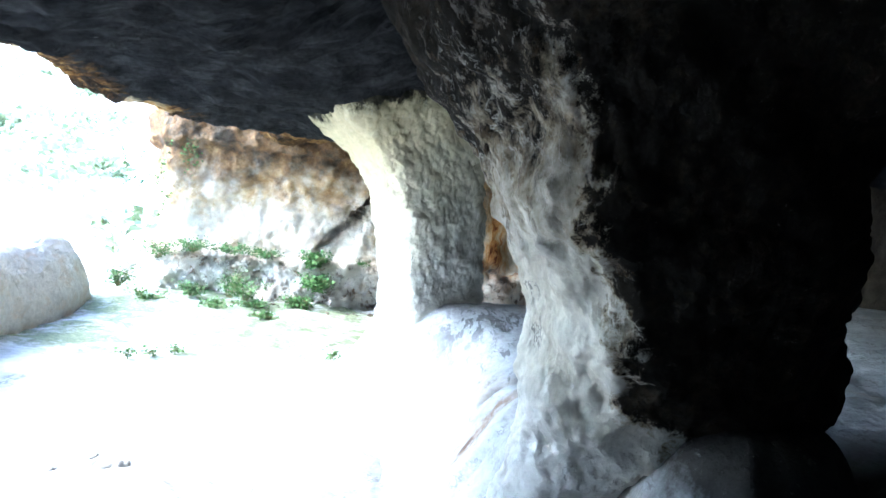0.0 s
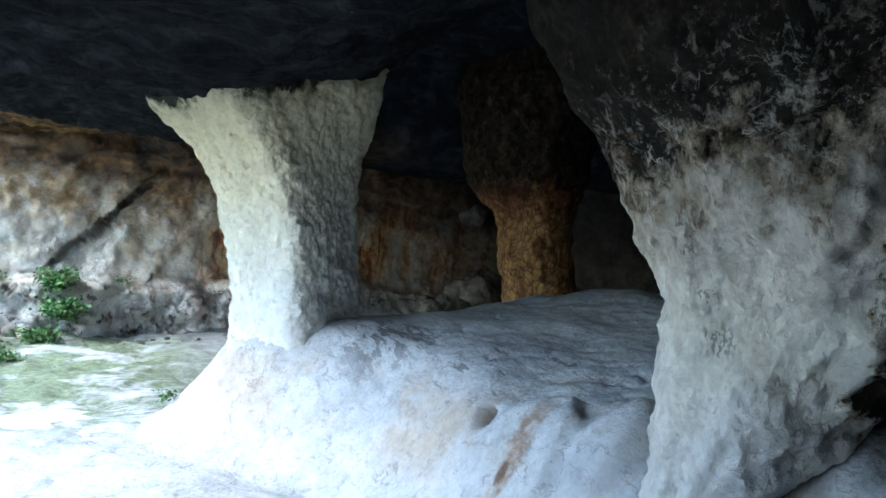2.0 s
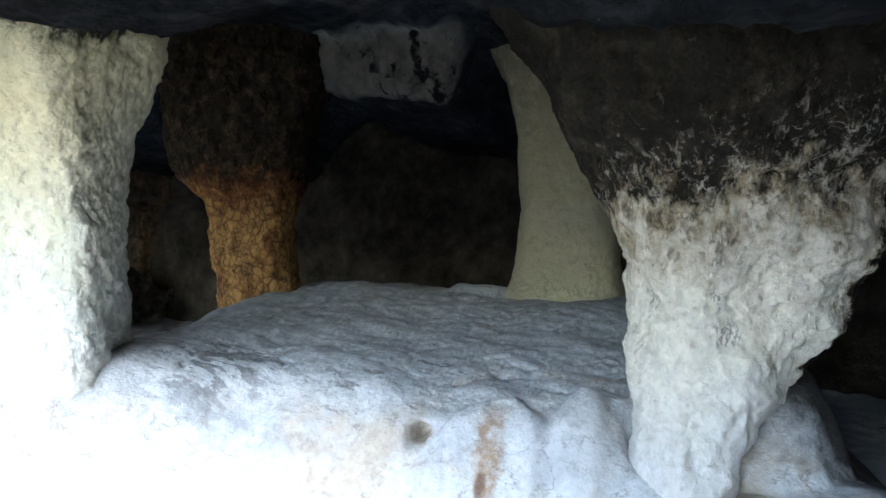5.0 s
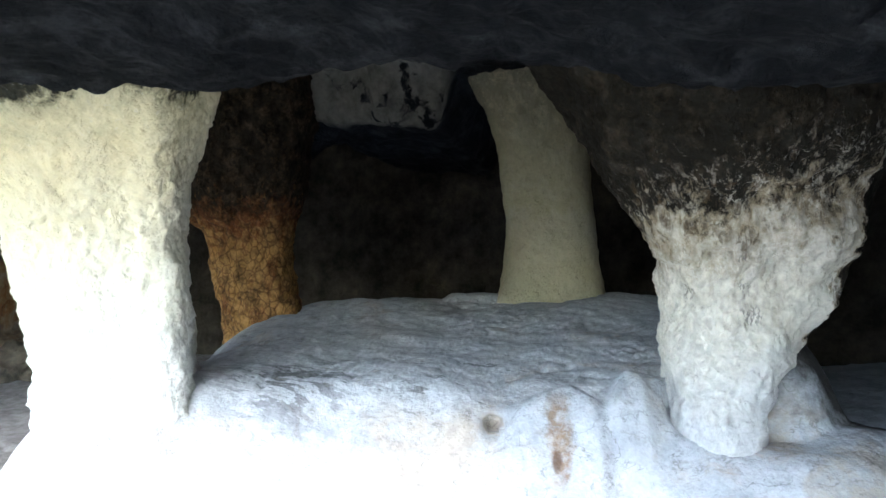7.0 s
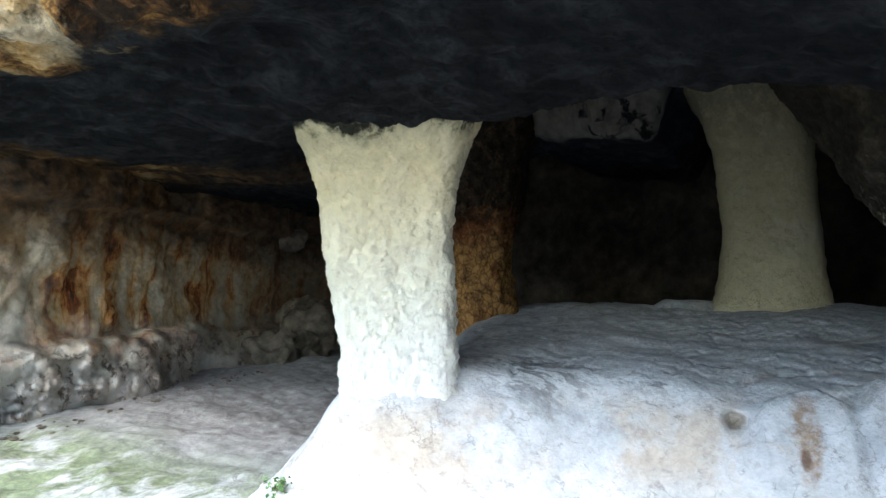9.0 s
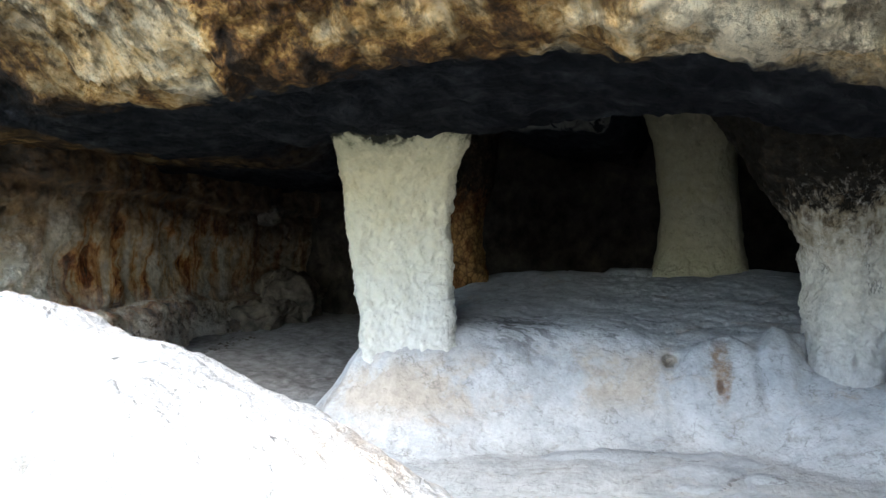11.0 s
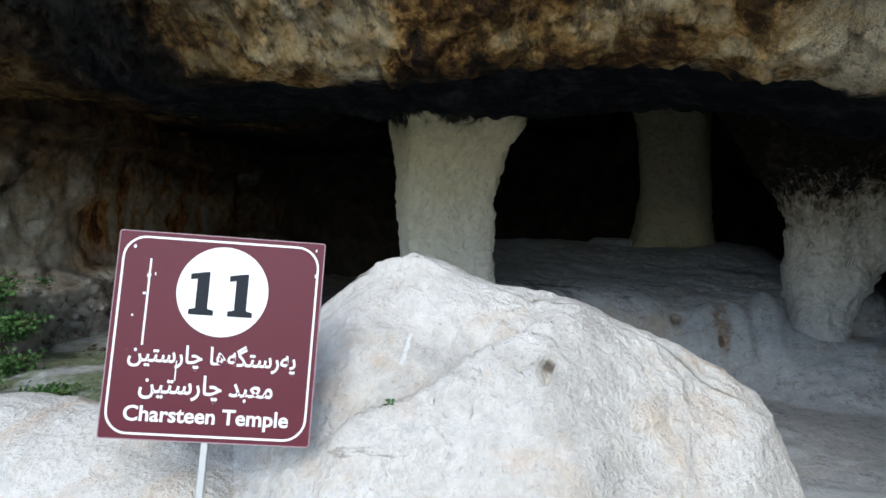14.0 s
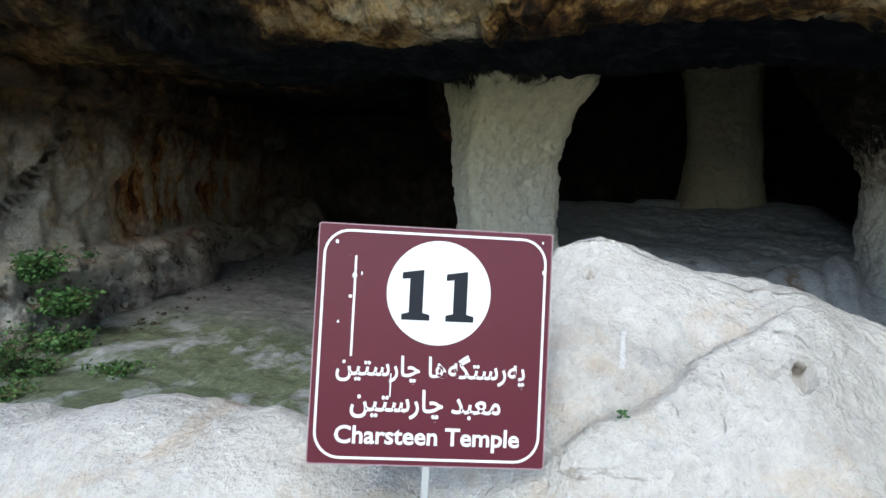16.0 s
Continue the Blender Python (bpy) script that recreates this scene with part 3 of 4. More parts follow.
def pillar(name, stops, turn, square, material, layers, res=(200, 190), dents=()):
    """A hewn pillar. stops: (z, x, y, half depth, half width); its section is a rounded rectangle turned by turn degrees."""
    z = np.linspace(stops[0][0], stops[-1][0], res[1])
    cx, cy, hd, hw = curve(stops, z)
    a = np.linspace(0, 2 * math.pi, res[0], endpoint=False)[:, None]
    r = (np.abs(np.cos(a) / hd) ** square + np.abs(np.sin(a) / hw) ** square) ** (-1 / square)
    u, v = r * np.cos(a), r * np.sin(a)
    c, s = math.cos(radians(turn)), math.sin(radians(turn))
    P = np.stack([cx + u * c - v * s, cy + u * s + v * c, np.broadcast_to(z, u.shape)], -1)
    P = pushed(P, True, *layers)
    N = normals(P, True)
    for x0, y0, z0, r, depth in dents:
        off = (P - np.array([x0, y0, z0])) / np.array([1, 1, 1.5])
        P = P - N * (depth * smooth(r, r * 0.4, np.linalg.norm(off, axis=-1)))[..., None]
    return sheet(name, P, material, ring=True)


def inside(poly, X, Y):
    """Signed distance to a polygon's outline, positive inside."""
    d, sign = np.full(X.shape, 1e9), np.zeros(X.shape, bool)
    for (x0, y0), (x1, y1) in zip(poly, poly[1:] + poly[:1]):
        ex, ey = x1 - x0, y1 - y0
        t = np.clip(((X - x0) * ex + (Y - y0) * ey) / (ex * ex + ey * ey), 0, 1)
        d = np.minimum(d, np.hypot(X - x0 - t * ex, Y - y0 - t * ey))
        cross = (y0 > Y) != (y1 > Y)
        sign ^= cross & (X < x0 + (Y - y0) / ((y1 - y0) or 1e-9) * ex)
    return np.where(sign, d, -d)


def grid(x0, x1, y0, y1, step):
    return np.meshgrid(np.arange(x0, x1 + step / 2, step), np.arange(y0, y1 + step / 2, step), indexing="ij")


def flat3(X, Y, Z=0.0):
    return np.stack([X, Y, np.broadcast_to(Z, X.shape)], -1)


# ---- the cave floor ----
def floor_height(X, Y):
    h = 0.30 * smooth(6.2, 10.6, Y) + 0.05 * smooth(0.5, 3.0, X)
    h = h + 0.045 * rough(flat3(X, Y), 0.9, 4) + 0.012 * rough(flat3(X, Y), 0.16, 3, seed=2)
    # the long crack running in from the mouth
    off = np.abs(Y + 0.33 * X - 3.042 + 0.07 * rough(flat3(X, Y), 0.35, 4, seed=5))
    h = h - 0.03 * smooth(0.05, 0.012, off) * smooth(-2.25, -2.05, X) * smooth(-0.45, -0.7, X)
    return h


X, Y = grid(-5.6, 7.4, -3.2, 13.2, 0.033)
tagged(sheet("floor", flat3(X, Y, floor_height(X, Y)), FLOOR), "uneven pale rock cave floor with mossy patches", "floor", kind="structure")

# ---- the raised rock platform between the four pillars ----
OUTLINE = [(-0.98, 6.5), (-0.98, 5.75), (-0.64, 5.1), (-0.20, 4.4), (-0.02, 3.4), (0.0, 2.4), (0.04, 1.8), (0.45, 1.42), (1.8, 1.25), (4.2, 1.7), (5.1, 3.2), (4.9, 6.6), (3.7, 7.6), (2.5, 7.55), (0.4, 6.75), (-0.5, 6.85)]
X, Y = grid(-2.2, 6.0, 0.3, 8.4, 0.027)
d = inside(OUTLINE, X, Y) + 0.09 * rough(flat3(X, Y), 0.9, 3)
top = 0.88 + 0.055 * np.clip(X, 0, 5) + 0.10 * np.clip(X - 2.2, 0, 1.5) + 0.04 * np.clip(Y - 4.2, 0, 2) * smooth(0.6, 2.0, X) + 0.085 * np.clip(Y - 4.9, -1.2, 0.9) * smooth(2.6, 0.9, X)
rise = curve([(-1.2, 0.0), (-0.75, 0.02), (-0.35, 0.07), (0.0, 0.20), (0.25, 0.44), (0.5, 0.75), (0.72, 0.91), (1.0, 0.97), (1.5, 1.0), (6.0, 1.0)], d)[0]
Z = -0.12 + (top + 0.12) * rise
u, v = (X + 0.08) * 0.92 + (Y - 5.97) * 0.39, (Y - 5.97) * 0.92 - (X + 0.08) * 0.39
foot = np.hypot(np.clip(np.abs(u) - 0.26, 0, 9), np.clip(np.abs(v) - 0.38, 0, 9))
Z = np.maximum(Z, 0.60 * (1 - smooth(-0.05, 0.62, foot)) ** 1.5)
# the apron under the sooted pillar, the lobe behind it and the fold beside it
wobble = 0.2 * rough(flat3(X, Y), 0.35, 4, seed=3)
socket = np.hypot(np.clip(X - 0.50, 0, 9) / 0.45, (Y - 2.48) / 0.30) + wobble
Z = np.where(socket < 1.5, np.minimum(Z, 0.40 + 0.18 * np.clip(X, -0.3, 0.8) + 0.60 * smooth(0.7, 1.4, socket)), Z)
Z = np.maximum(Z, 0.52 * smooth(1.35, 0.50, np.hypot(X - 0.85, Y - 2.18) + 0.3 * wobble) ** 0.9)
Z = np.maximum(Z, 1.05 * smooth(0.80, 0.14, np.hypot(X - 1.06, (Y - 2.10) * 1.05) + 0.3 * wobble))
bulge = np.hypot((X - 0.28) / 0.34, (Y - 3.36) / 0.27)
Z = Z + 0.06 * smooth(1.08, 0.78, bulge + 0.15 * rough(flat3(X, Y), 0.3, 3, seed=6))
P3 = flat3(X, Y)
on = smooth(-0.6, 0.2, d)
Z = Z + (0.05 * rough(P3, 0.8, 4) + 0.006 * rough(flat3(X * 0.6 + Y * 0.3, Y), 0.24, 4, seed=4)) * on
# cracked, flaking seams across the worn front edge
seam = np.abs(rough(flat3(X * 0.5 + Y * 0.55, Y * 0.5 - X * 0.3), 0.42, 4, seed=9))
Z = Z - 0.022 * smooth(0.10, 0.0, seam) * smooth(0.35, 0.9, d) * smooth(2.4, 1.0, d)
seam = np.abs(rough(flat3(X * 0.9 + Y * 0.5, Y * 0.6 - X * 0.5), 0.24, 4, seed=12))
Z = Z - 0.02 * smooth(0.09, 0.0, seam) * smooth(0.2, 0.6, d) * smooth(0.0, 0.35, rough(P3, 0.9, 3, seed=8))
Z = Z + 0.07 * smooth(0.42, 0.25, np.hypot(X - 3.85, Y - 4.5) + 0.4 * wobble)
trail = np.abs(Y - 3.80 - 0.25 * (X - 0.3) + 0.05 * rough(P3, 0.3, 3)) + 0.5 * smooth(0.20, 0.34, np.abs(X - 0.14))
Z = Z - 0.02 * smooth(0.05, 0.012, trail)
# a fold of rock beside the sooted pillar's foot
fold = np.hypot((X - 0.46) / 0.36, (Y - 2.93) / 0.14) + 0.5 * wobble
Z = Z + 0.09 * smooth(1.1, 0.5, fold)
P = flat3(X, Y, Z)
row = np.argmin(np.abs(Y[0] - 3.76))
hole = np.linalg.norm(P - P[np.argmax(Z[:, row] > 0.60), row], axis=-1)
P = P + smooth(0.075, 0.048, hole)[..., None] * np.array([0.16, 0.02, -0.04])
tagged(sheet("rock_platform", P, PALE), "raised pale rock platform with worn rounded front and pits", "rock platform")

# ---- the four pillars ----
CHIPPED = ((0.5, 0.03, 4), (0.10, 0.016, 3), (0.03, 0.009, 2))
tagged(pillar("stone_pillar", [(-0.1, -0.079, 5.97, 0.393, 0.441), (0.6, -0.072, 5.984, 0.385, 0.442), (1.2, -0.102, 5.993, 0.397, 0.425), (1.65, -0.15, 5.996, 0.435, 0.437), (1.95, -0.234, 5.958, 0.482, 0.466), (2.2, -0.331, 5.89, 0.595, 0.487), (2.42, -0.436, 5.835, 0.75, 0.528), (2.7, -0.487, 5.77, 0.81, 0.60), (3.0, -0.533, 5.76, 0.872, 0.64), (3.3, -0.56, 5.76, 0.95, 0.68)], 29, 6.0, PILLAR_A, CHIPPED, (260, 240)),
       "whitewashed hewn rock pillar flaring towards the ceiling", "pillar", "cave pillars")
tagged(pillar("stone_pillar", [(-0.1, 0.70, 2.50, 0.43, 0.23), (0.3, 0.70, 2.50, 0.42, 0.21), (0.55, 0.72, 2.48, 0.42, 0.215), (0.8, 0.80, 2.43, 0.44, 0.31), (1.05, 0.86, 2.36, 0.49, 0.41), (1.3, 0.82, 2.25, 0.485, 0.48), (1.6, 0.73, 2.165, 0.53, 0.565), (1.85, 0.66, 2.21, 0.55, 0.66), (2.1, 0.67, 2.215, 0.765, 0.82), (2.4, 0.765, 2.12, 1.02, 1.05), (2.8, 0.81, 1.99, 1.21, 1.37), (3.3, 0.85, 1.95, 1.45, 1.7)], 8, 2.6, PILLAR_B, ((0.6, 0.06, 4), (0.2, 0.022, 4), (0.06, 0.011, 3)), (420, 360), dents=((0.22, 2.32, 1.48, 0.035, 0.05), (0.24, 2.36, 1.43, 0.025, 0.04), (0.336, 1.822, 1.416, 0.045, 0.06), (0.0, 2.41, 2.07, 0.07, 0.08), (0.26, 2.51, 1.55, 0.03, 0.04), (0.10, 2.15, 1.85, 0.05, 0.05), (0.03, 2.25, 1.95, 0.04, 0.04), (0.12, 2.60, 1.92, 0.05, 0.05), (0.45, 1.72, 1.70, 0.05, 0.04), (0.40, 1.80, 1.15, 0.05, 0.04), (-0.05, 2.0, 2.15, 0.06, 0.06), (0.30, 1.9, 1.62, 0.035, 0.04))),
       "waisted rock pillar, white below and soot-black above", "pillar", "cave pillars")
tagged(pillar("stone_pillar", [(0.6, 3.01, 6.75, 0.36, 0.42), (0.9, 3.008, 6.752, 0.343, 0.409), (1.2, 2.99, 6.763, 0.329, 0.413), (1.7, 2.926, 6.812, 0.329, 0.423), (2.1, 2.892, 6.835, 0.365, 0.488), (2.4, 2.816, 6.89, 0.486, 0.658), (2.9, 2.784, 6.889, 0.559, 0.80), (3.9, 2.9, 6.9, 0.75, 0.95)], 10, 3.0, PILLAR_C, ((0.5, 0.04, 4), (0.12, 0.018, 4), (0.04, 0.008, 2)), (160, 150)),
       "rust-orange crazed rock pillar with sooty flared head", "pillar", "cave pillars")
tagged(pillar("stone_pillar", [(0.7, 3.84, 3.67, 0.66, 0.78), (0.9, 3.84, 3.668, 0.599, 0.714), (1.12, 3.856, 3.681, 0.538, 0.639), (1.4, 3.873, 3.662, 0.472, 0.56), (1.9, 3.88, 3.651, 0.452, 0.502), (2.4, 3.881, 3.657, 0.44, 0.496), (3.0, 3.893, 3.665, 0.455, 0.525), (3.5, 3.918, 3.736, 0.505, 0.62), (3.95, 3.93, 3.80, 0.75, 0.85)], 5, 2.8, PILLAR_D, ((0.5, 0.03, 4), (0.12, 0.010, 3), (0.04, 0.004, 2)), (160, 150)),
       "yellowish smooth rock pillar greying towards the ceiling", "pillar", "cave pillars")


# ---- ceiling with its overhanging brow ----
def lip_height(y):
    return np.interp(y, [-4, 0, 2.6, 3.3, 3.8, 4.3, 4.8, 5.4, 6.2, 7, 9, 13], [1.95, 1.95, 2.05, 2.27, 2.38, 2.44, 2.42, 2.38, 2.42, 2.46, 2.62, 2.7])


def ceiling_points():
    y = np.concatenate([np.arange(-3.6, 2.2, 0.05), np.arange(2.2, 8.2, 0.025), np.arange(8.2, 13.6, 0.05)])
    s = np.concatenate([np.arange(0, 9.9, 0.05), np.linspace(9.92, 11.6, 110), np.linspace(11.7, 14.0, 16)])
    S, Yc = np.meshgrid(s, y, indexing="ij")
    lip = lip_height(Yc) + 0.05
    px = np.interp(S, [0, 9.9, 10.15, 10.45, 10.9, 11.5, 12.3, 14.0], [7.2, -2.65, -2.9, -3.15, -3.55, -4.0, -4.25, -4.3])
    inner = np.interp(px, [-2.9, -0.9, -0.65, -0.1, 0.5, 7.2], [-0.08, 0.08, 0.2, 0.85, 1.0, 1.0])
    base = lip + (2.78 - lip) * inner
    chamber = smooth(-0.2, 1.5, px) * smooth(8.6, 7.3, Yc) * smooth(0.9, 2.5, Yc)
    base = np.where(S > 10.15, lip + np.interp(S, [10.15, 10.45, 10.9, 11.5, 12.3, 14.0], [0, 0.15, 0.42, 1.0, 2.0, 6.5]), base)
    base = base + 0.95 * chamber + 0.25 * smooth(8.0, 10.5, Yc) * smooth(-3.0, -1.0, px)
    # a pale hanging block of ceiling between the rear pillars
    edge = 2.72 + 0.12 * rough(np.stack([Yc * 0, Yc, S * 0], -1), 0.5, 4, seed=2)
    base = base - (0.45 + 0.16 * (5.93 - Yc)) * smooth(edge, edge + 0.3, px) * smooth(4.4, 4.75, Yc) * smooth(6.9, 6.2, Yc)
    px = px + (0.14 * rough(np.stack([Yc * 0, Yc, S * 0], -1), 1.3, 4) + 0.45 * smooth(6.9, 7.8, Yc) * smooth(9.9, 9.0, Yc)) * smooth(8.5, 10.1, S)
    P = np.stack([px, Yc, base], -1)
    P = pushed(P, False, (1.1, 0.06, 4), (0.3, 0.04, 4), (0.10, 0.022, 3))
    flakes = 0.13 * np.abs(rough(P, 0.38, 6, 0.62, 3.0)) * smooth(9.9, 10.4, S)
    P[..., 2] += flakes
    P[..., 0] -= flakes * 0.5
    return P


tagged(sheet("ceiling", ceiling_points(), SOOT), "soot-black rock ceiling with ochre weathered overhanging brow", "ceiling", kind="structure")
X, Y = grid(-4.3, 9.0, -6.0, 16.0, 0.5)
tagged(sheet("cliff_top", flat3(X, Y, 8.9 + 0.4 * rough(flat3(X, Y), 2.5, 3)), BOULDER), "weathered rock above the cave", "rock", kind="structure")


# ---- side and back walls ----
def wall(name, line, z0, z1, material, label, bench=None, layers=((1.3, 0.14, 4), (0.35, 0.06, 4), (0.08, 0.014, 3)), step=0.05):
    """A rock wall over a smooth plan line of points; bench: (height, depth) of a rough ledge at its foot."""
    pts = np.array(line, float)
    run = np.concatenate([[0], np.cumsum(np.hypot(*np.diff(pts, axis=0).T))])
    u = np.arange(0, run[-1], step)
    cx, cy = curve([(r, *p) for r, p in zip(run, pts)], u)
    z = np.arange(z0, z1, step)
    U, Zz = np.meshgrid(u, z, indexing="ij")
    tx, ty = np.gradient(cx), np.gradient(cy)
    ln = np.hypot(tx, ty)
    nx, ny = (ty / ln)[:, None], (-tx / ln)[:, None]
    out = 0.0 * Zz
    if bench:
        top = bench[0] + 0.07 * rough(np.stack([U, U * 0, U * 0], -1), 0.8, 3)
        out = bench[1] * smooth(top + 0.06, top - 0.05, Zz) + 0.18 * smooth(1.2, 2.5, Zz) + 0.22 * smooth(2.5, 2.62, Zz)
        wx = cx[:, None] + 0 * Zz
        out = out + 0.10 * rough(np.stack([wx, 0.4 * Zz, Zz], -1), 0.34, 5, 0.68, seed=7) * smooth(1.08, 0.92, Zz)
        line_off = (Zz - 1.05) - (wx + 2.03) * 1.10 + 0.09 * rough(np.stack([wx, wx * 0, Zz], -1), 0.5, 4)
        on_line = smooth(-2.15, -1.95, wx) * smooth(-0.55, -0.95, wx)
        out = out - 0.20 * smooth(0.026, 0.010, np.abs(line_off)) * on_line
    P = np.stack([cx[:, None] + nx * out, cy[:, None] + ny * out, Zz], -1)
    return tagged(sheet(name, pushed(P, False, *layers), material), label, "wall", kind="structure")


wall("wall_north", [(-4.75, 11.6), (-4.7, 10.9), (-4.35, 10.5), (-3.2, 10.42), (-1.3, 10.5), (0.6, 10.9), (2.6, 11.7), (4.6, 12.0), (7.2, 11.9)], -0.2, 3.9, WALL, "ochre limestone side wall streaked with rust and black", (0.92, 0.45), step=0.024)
# The west mass is never in view; added to cut daylight from the south.
wall("unseen_wall_west", [(-6.6, 1.7), (-5.4, 1.75), (-4.4, 1.65), (-3.4, 1.2), (-2.6, 0.45), (-1.9, -0.6), (-1.4, -2.6)][::-1], -0.2, 4.0, DARK, "unseen rough rock mass added to block daylight beside the cave mouth", step=0.06)
wall("wall_east", [(6.6, 13.0), (6.4, 9.0), (6.5, 5.0), (6.4, 1.0), (6.2, -3.0)], -0.2, 4.2, DARK, "brown-black rough rock back wall", step=0.08)
wall("wall_south", [(7.2, -2.0), (4.0, -2.1), (1.0, -2.2), (-2.0, -2.3), (-4.4, -2.8)], -0.2, 4.0, DARK, "brown-black rough rock end wall", step=0.08)


# ---- boulder and rock sill in front of the cave ----
ROCKY = ((0.7, 0.05, 3), (0.2, 0.011, 4), (0.05, 0.006, 3))


def ridge(name, stops, material, layers, step=0.02, na=170, dents=(), slope=(1.0, 1.0), lobe=None):
    """A rounded ridge of rock along y. stops: (y, crest height, crest x, reach towards -x, reach towards +x); dents: (x, y, z, radius, depth)."""
    y = np.arange(stops[0][0], stops[-1][0], step)
    tz, cx, fw, bk = curve(stops, y)
    a = np.linspace(math.pi, 0, na)[:, None]
    co, si = np.cos(a), np.sin(a)
    half = np.where(co < 0, fw, bk)
    px = cx + half * np.sign(co) * np.abs(co) ** np.where(co < 0, slope[0], 0.85)
    pz = -0.15 + (tz + 0.15) * np.abs(si) ** np.where(co < 0, slope[1], 0.6)
    P = pushed(np.stack([px, np.broadcast_to(y, px.shape), pz], -1), False, *layers)
    N = normals(P)
    if lobe:
        y1, z1, fall, push = lobe
        off = P[..., 2] - (z1 - fall * (P[..., 1] - y1)) + 0.03 * rough(P, 0.25, 3, seed=5)
        P = P + N * ((push * smooth(0.02, -0.03, off) - 0.03 * smooth(0.02, 0.0, np.abs(off))) * smooth(4.95, 4.8, P[..., 1]) * smooth(4.05, 4.3, P[..., 1]) * smooth(-4.42, -4.5, P[..., 0]))[..., None]
    for x0, y0, z0, r, depth in dents:
        dist = np.hypot(P[..., 1] - y0, (P[..., 2] - z0) * 0.8) + 9.0 * (P[..., 0] > x0 + 0.25)
        P = P - N * (depth * smooth(r, r * 0.6, dist))[..., None]
    return sheet(name, P, material)


tagged(ridge("boulder", [(3.50, 0.0, -4.38, 0.25, 0.2), (3.60, 0.62, -4.36, 0.48, 0.32), (3.72, 0.98, -4.36, 0.65, 0.42), (3.92, 1.20, -4.38, 0.8, 0.45), (4.25, 1.35, -4.4, 0.92, 0.5), (4.55, 1.42, -4.4, 0.95, 0.5), (4.8, 1.50, -4.4, 0.95, 0.5), (4.95, 1.47, -4.42, 0.9, 0.5), (5.1, 1.34, -4.45, 0.82, 0.48), (5.3, 1.08, -4.5, 0.8, 0.45), (5.6, 0.8, -4.6, 0.6, 0.4), (5.8, 0.2, -4.6, 0.4, 0.3)], BOULDER, ROCKY, step=0.011, na=300, dents=((-4.62, 4.335, 1.208, 0.026, 0.08), (-4.65, 4.405, 1.217, 0.011, 0.04), (-4.45, 4.83, 1.40, 0.014, 0.04)), slope=(1.8, 1.25), lobe=(4.42, 1.27, 0.52, 0.045)), "large bleached limestone boulder with ochre blotches", "boulder")
tagged(ridge("rock_sill", [(5.0, 0.7, -4.75, 0.5, 0.35), (5.3, 0.95, -4.75, 0.55, 0.4), (5.6, 0.98, -4.78, 0.55, 0.4), (6.2, 0.95, -4.8, 0.6, 0.45), (6.6, 0.91, -4.85, 0.6, 0.45), (7.2, 0.97, -4.9, 0.6, 0.45), (7.9, 1.06, -4.95, 0.6, 0.45), (8.4, 0.98, -5.0, 0.55, 0.4), (8.8, 0.6, -5.0, 0.4, 0.3), (9.1, 0.1, -5.0, 0.3, 0.2)], BOULDER, ROCKY), "long low white rock sill in front of the cave", "rock")

# ---- ground and hillside outside ----
near = np.geomspace(0.02, 400, 90)
X, Y = np.meshgrid(np.concatenate([[-5.0, -5.2], -5.3 - near]), np.concatenate([-np.geomspace(0.1, 400, 70)[::-1], np.geomspace(0.1, 400, 110)]) + 4.0, indexing="ij")
R = np.hypot(X + 5, Y - 4)
hill = 0.22 * np.clip(R - 9, 0, 120) * smooth(-0.2, 0.8, (Y - 4) / (R + 0.1)) + 0.05 * np.clip(R - 25, 0, 300)
ground = sheet("ground", flat3(X, Y, -0.08 + hill + (0.04 + 0.01 * np.clip(R, 0, 60)) * rough(flat3(X, Y), 3.0, 4)), BOULDER, flip=True)
tagged(ground, "pale rocky ground rising to a scrubby hillside", "ground", kind="structure")

LEAF = mat_leaf("leaf", (0.03, 0.085, 0.028), (0.12, 0.23, 0.075))
SCRUB = mat_leaf("scrub_leaf", (0.14, 0.18, 0.10), (0.32, 0.36, 0.22))
STEM = mat_plain("stem", (0.16, 0.14, 0.07), 0.8)


def leaf_mesh(name, spots, size, material, parent=None, rng=None):
    """One mesh of many small folded leaves, each its own island, at the given spots."""
    rng = rng or random.Random(1)
    verts, faces = [], []
    for p in spots:
        q = Euler((rng.uniform(-1.1, 1.1), rng.uniform(-1.1, 1.1), rng.uniform(0, 6.3))).to_matrix()
        k = size * rng.uniform(0.55, 1.25)
        n = len(verts)
        for v in ((0, 0, 0), (0.42, 0.45, 0.16), (0, 1.15, -0.08), (-0.42, 0.45, 0.16), (0, 0.5, 0)):
            verts.append(Vector(p) + q @ (Vector(v) * k))
        faces += [(n, n + 1, n + 4), (n + 1, n + 2, n + 4), (n + 2, n + 3, n + 4), (n + 3, n, n + 4)]
    me = bpy.data.meshes.new(name)
    me.from_pydata(verts, [], faces)
    me.materials.append(material)
    ob = new(name, me)
    ob.parent = parent
    return ob


def stem_mesh(name, lines, radius, material, parent):
    cu = bpy.data.curves.new(name, "CURVE")
    cu.dimensions, cu.bevel_depth, cu.bevel_resolution = "3D", radius, 1
    for pts in lines:
        sp = cu.splines.new("POLY")
        sp.points.add(len(pts) - 1)
        for q, p in zip(sp.points, pts):
            q.co = (*p, 1)
    tmp = bpy.data.objects.new(name, cu)
    me = bpy.data.meshes.new_from_object(tmp)
    bpy.data.objects.remove(tmp)
    me.materials.clear()
    me.materials.append(material)
    ob = new(name, me)
    ob.parent = parent
    return ob


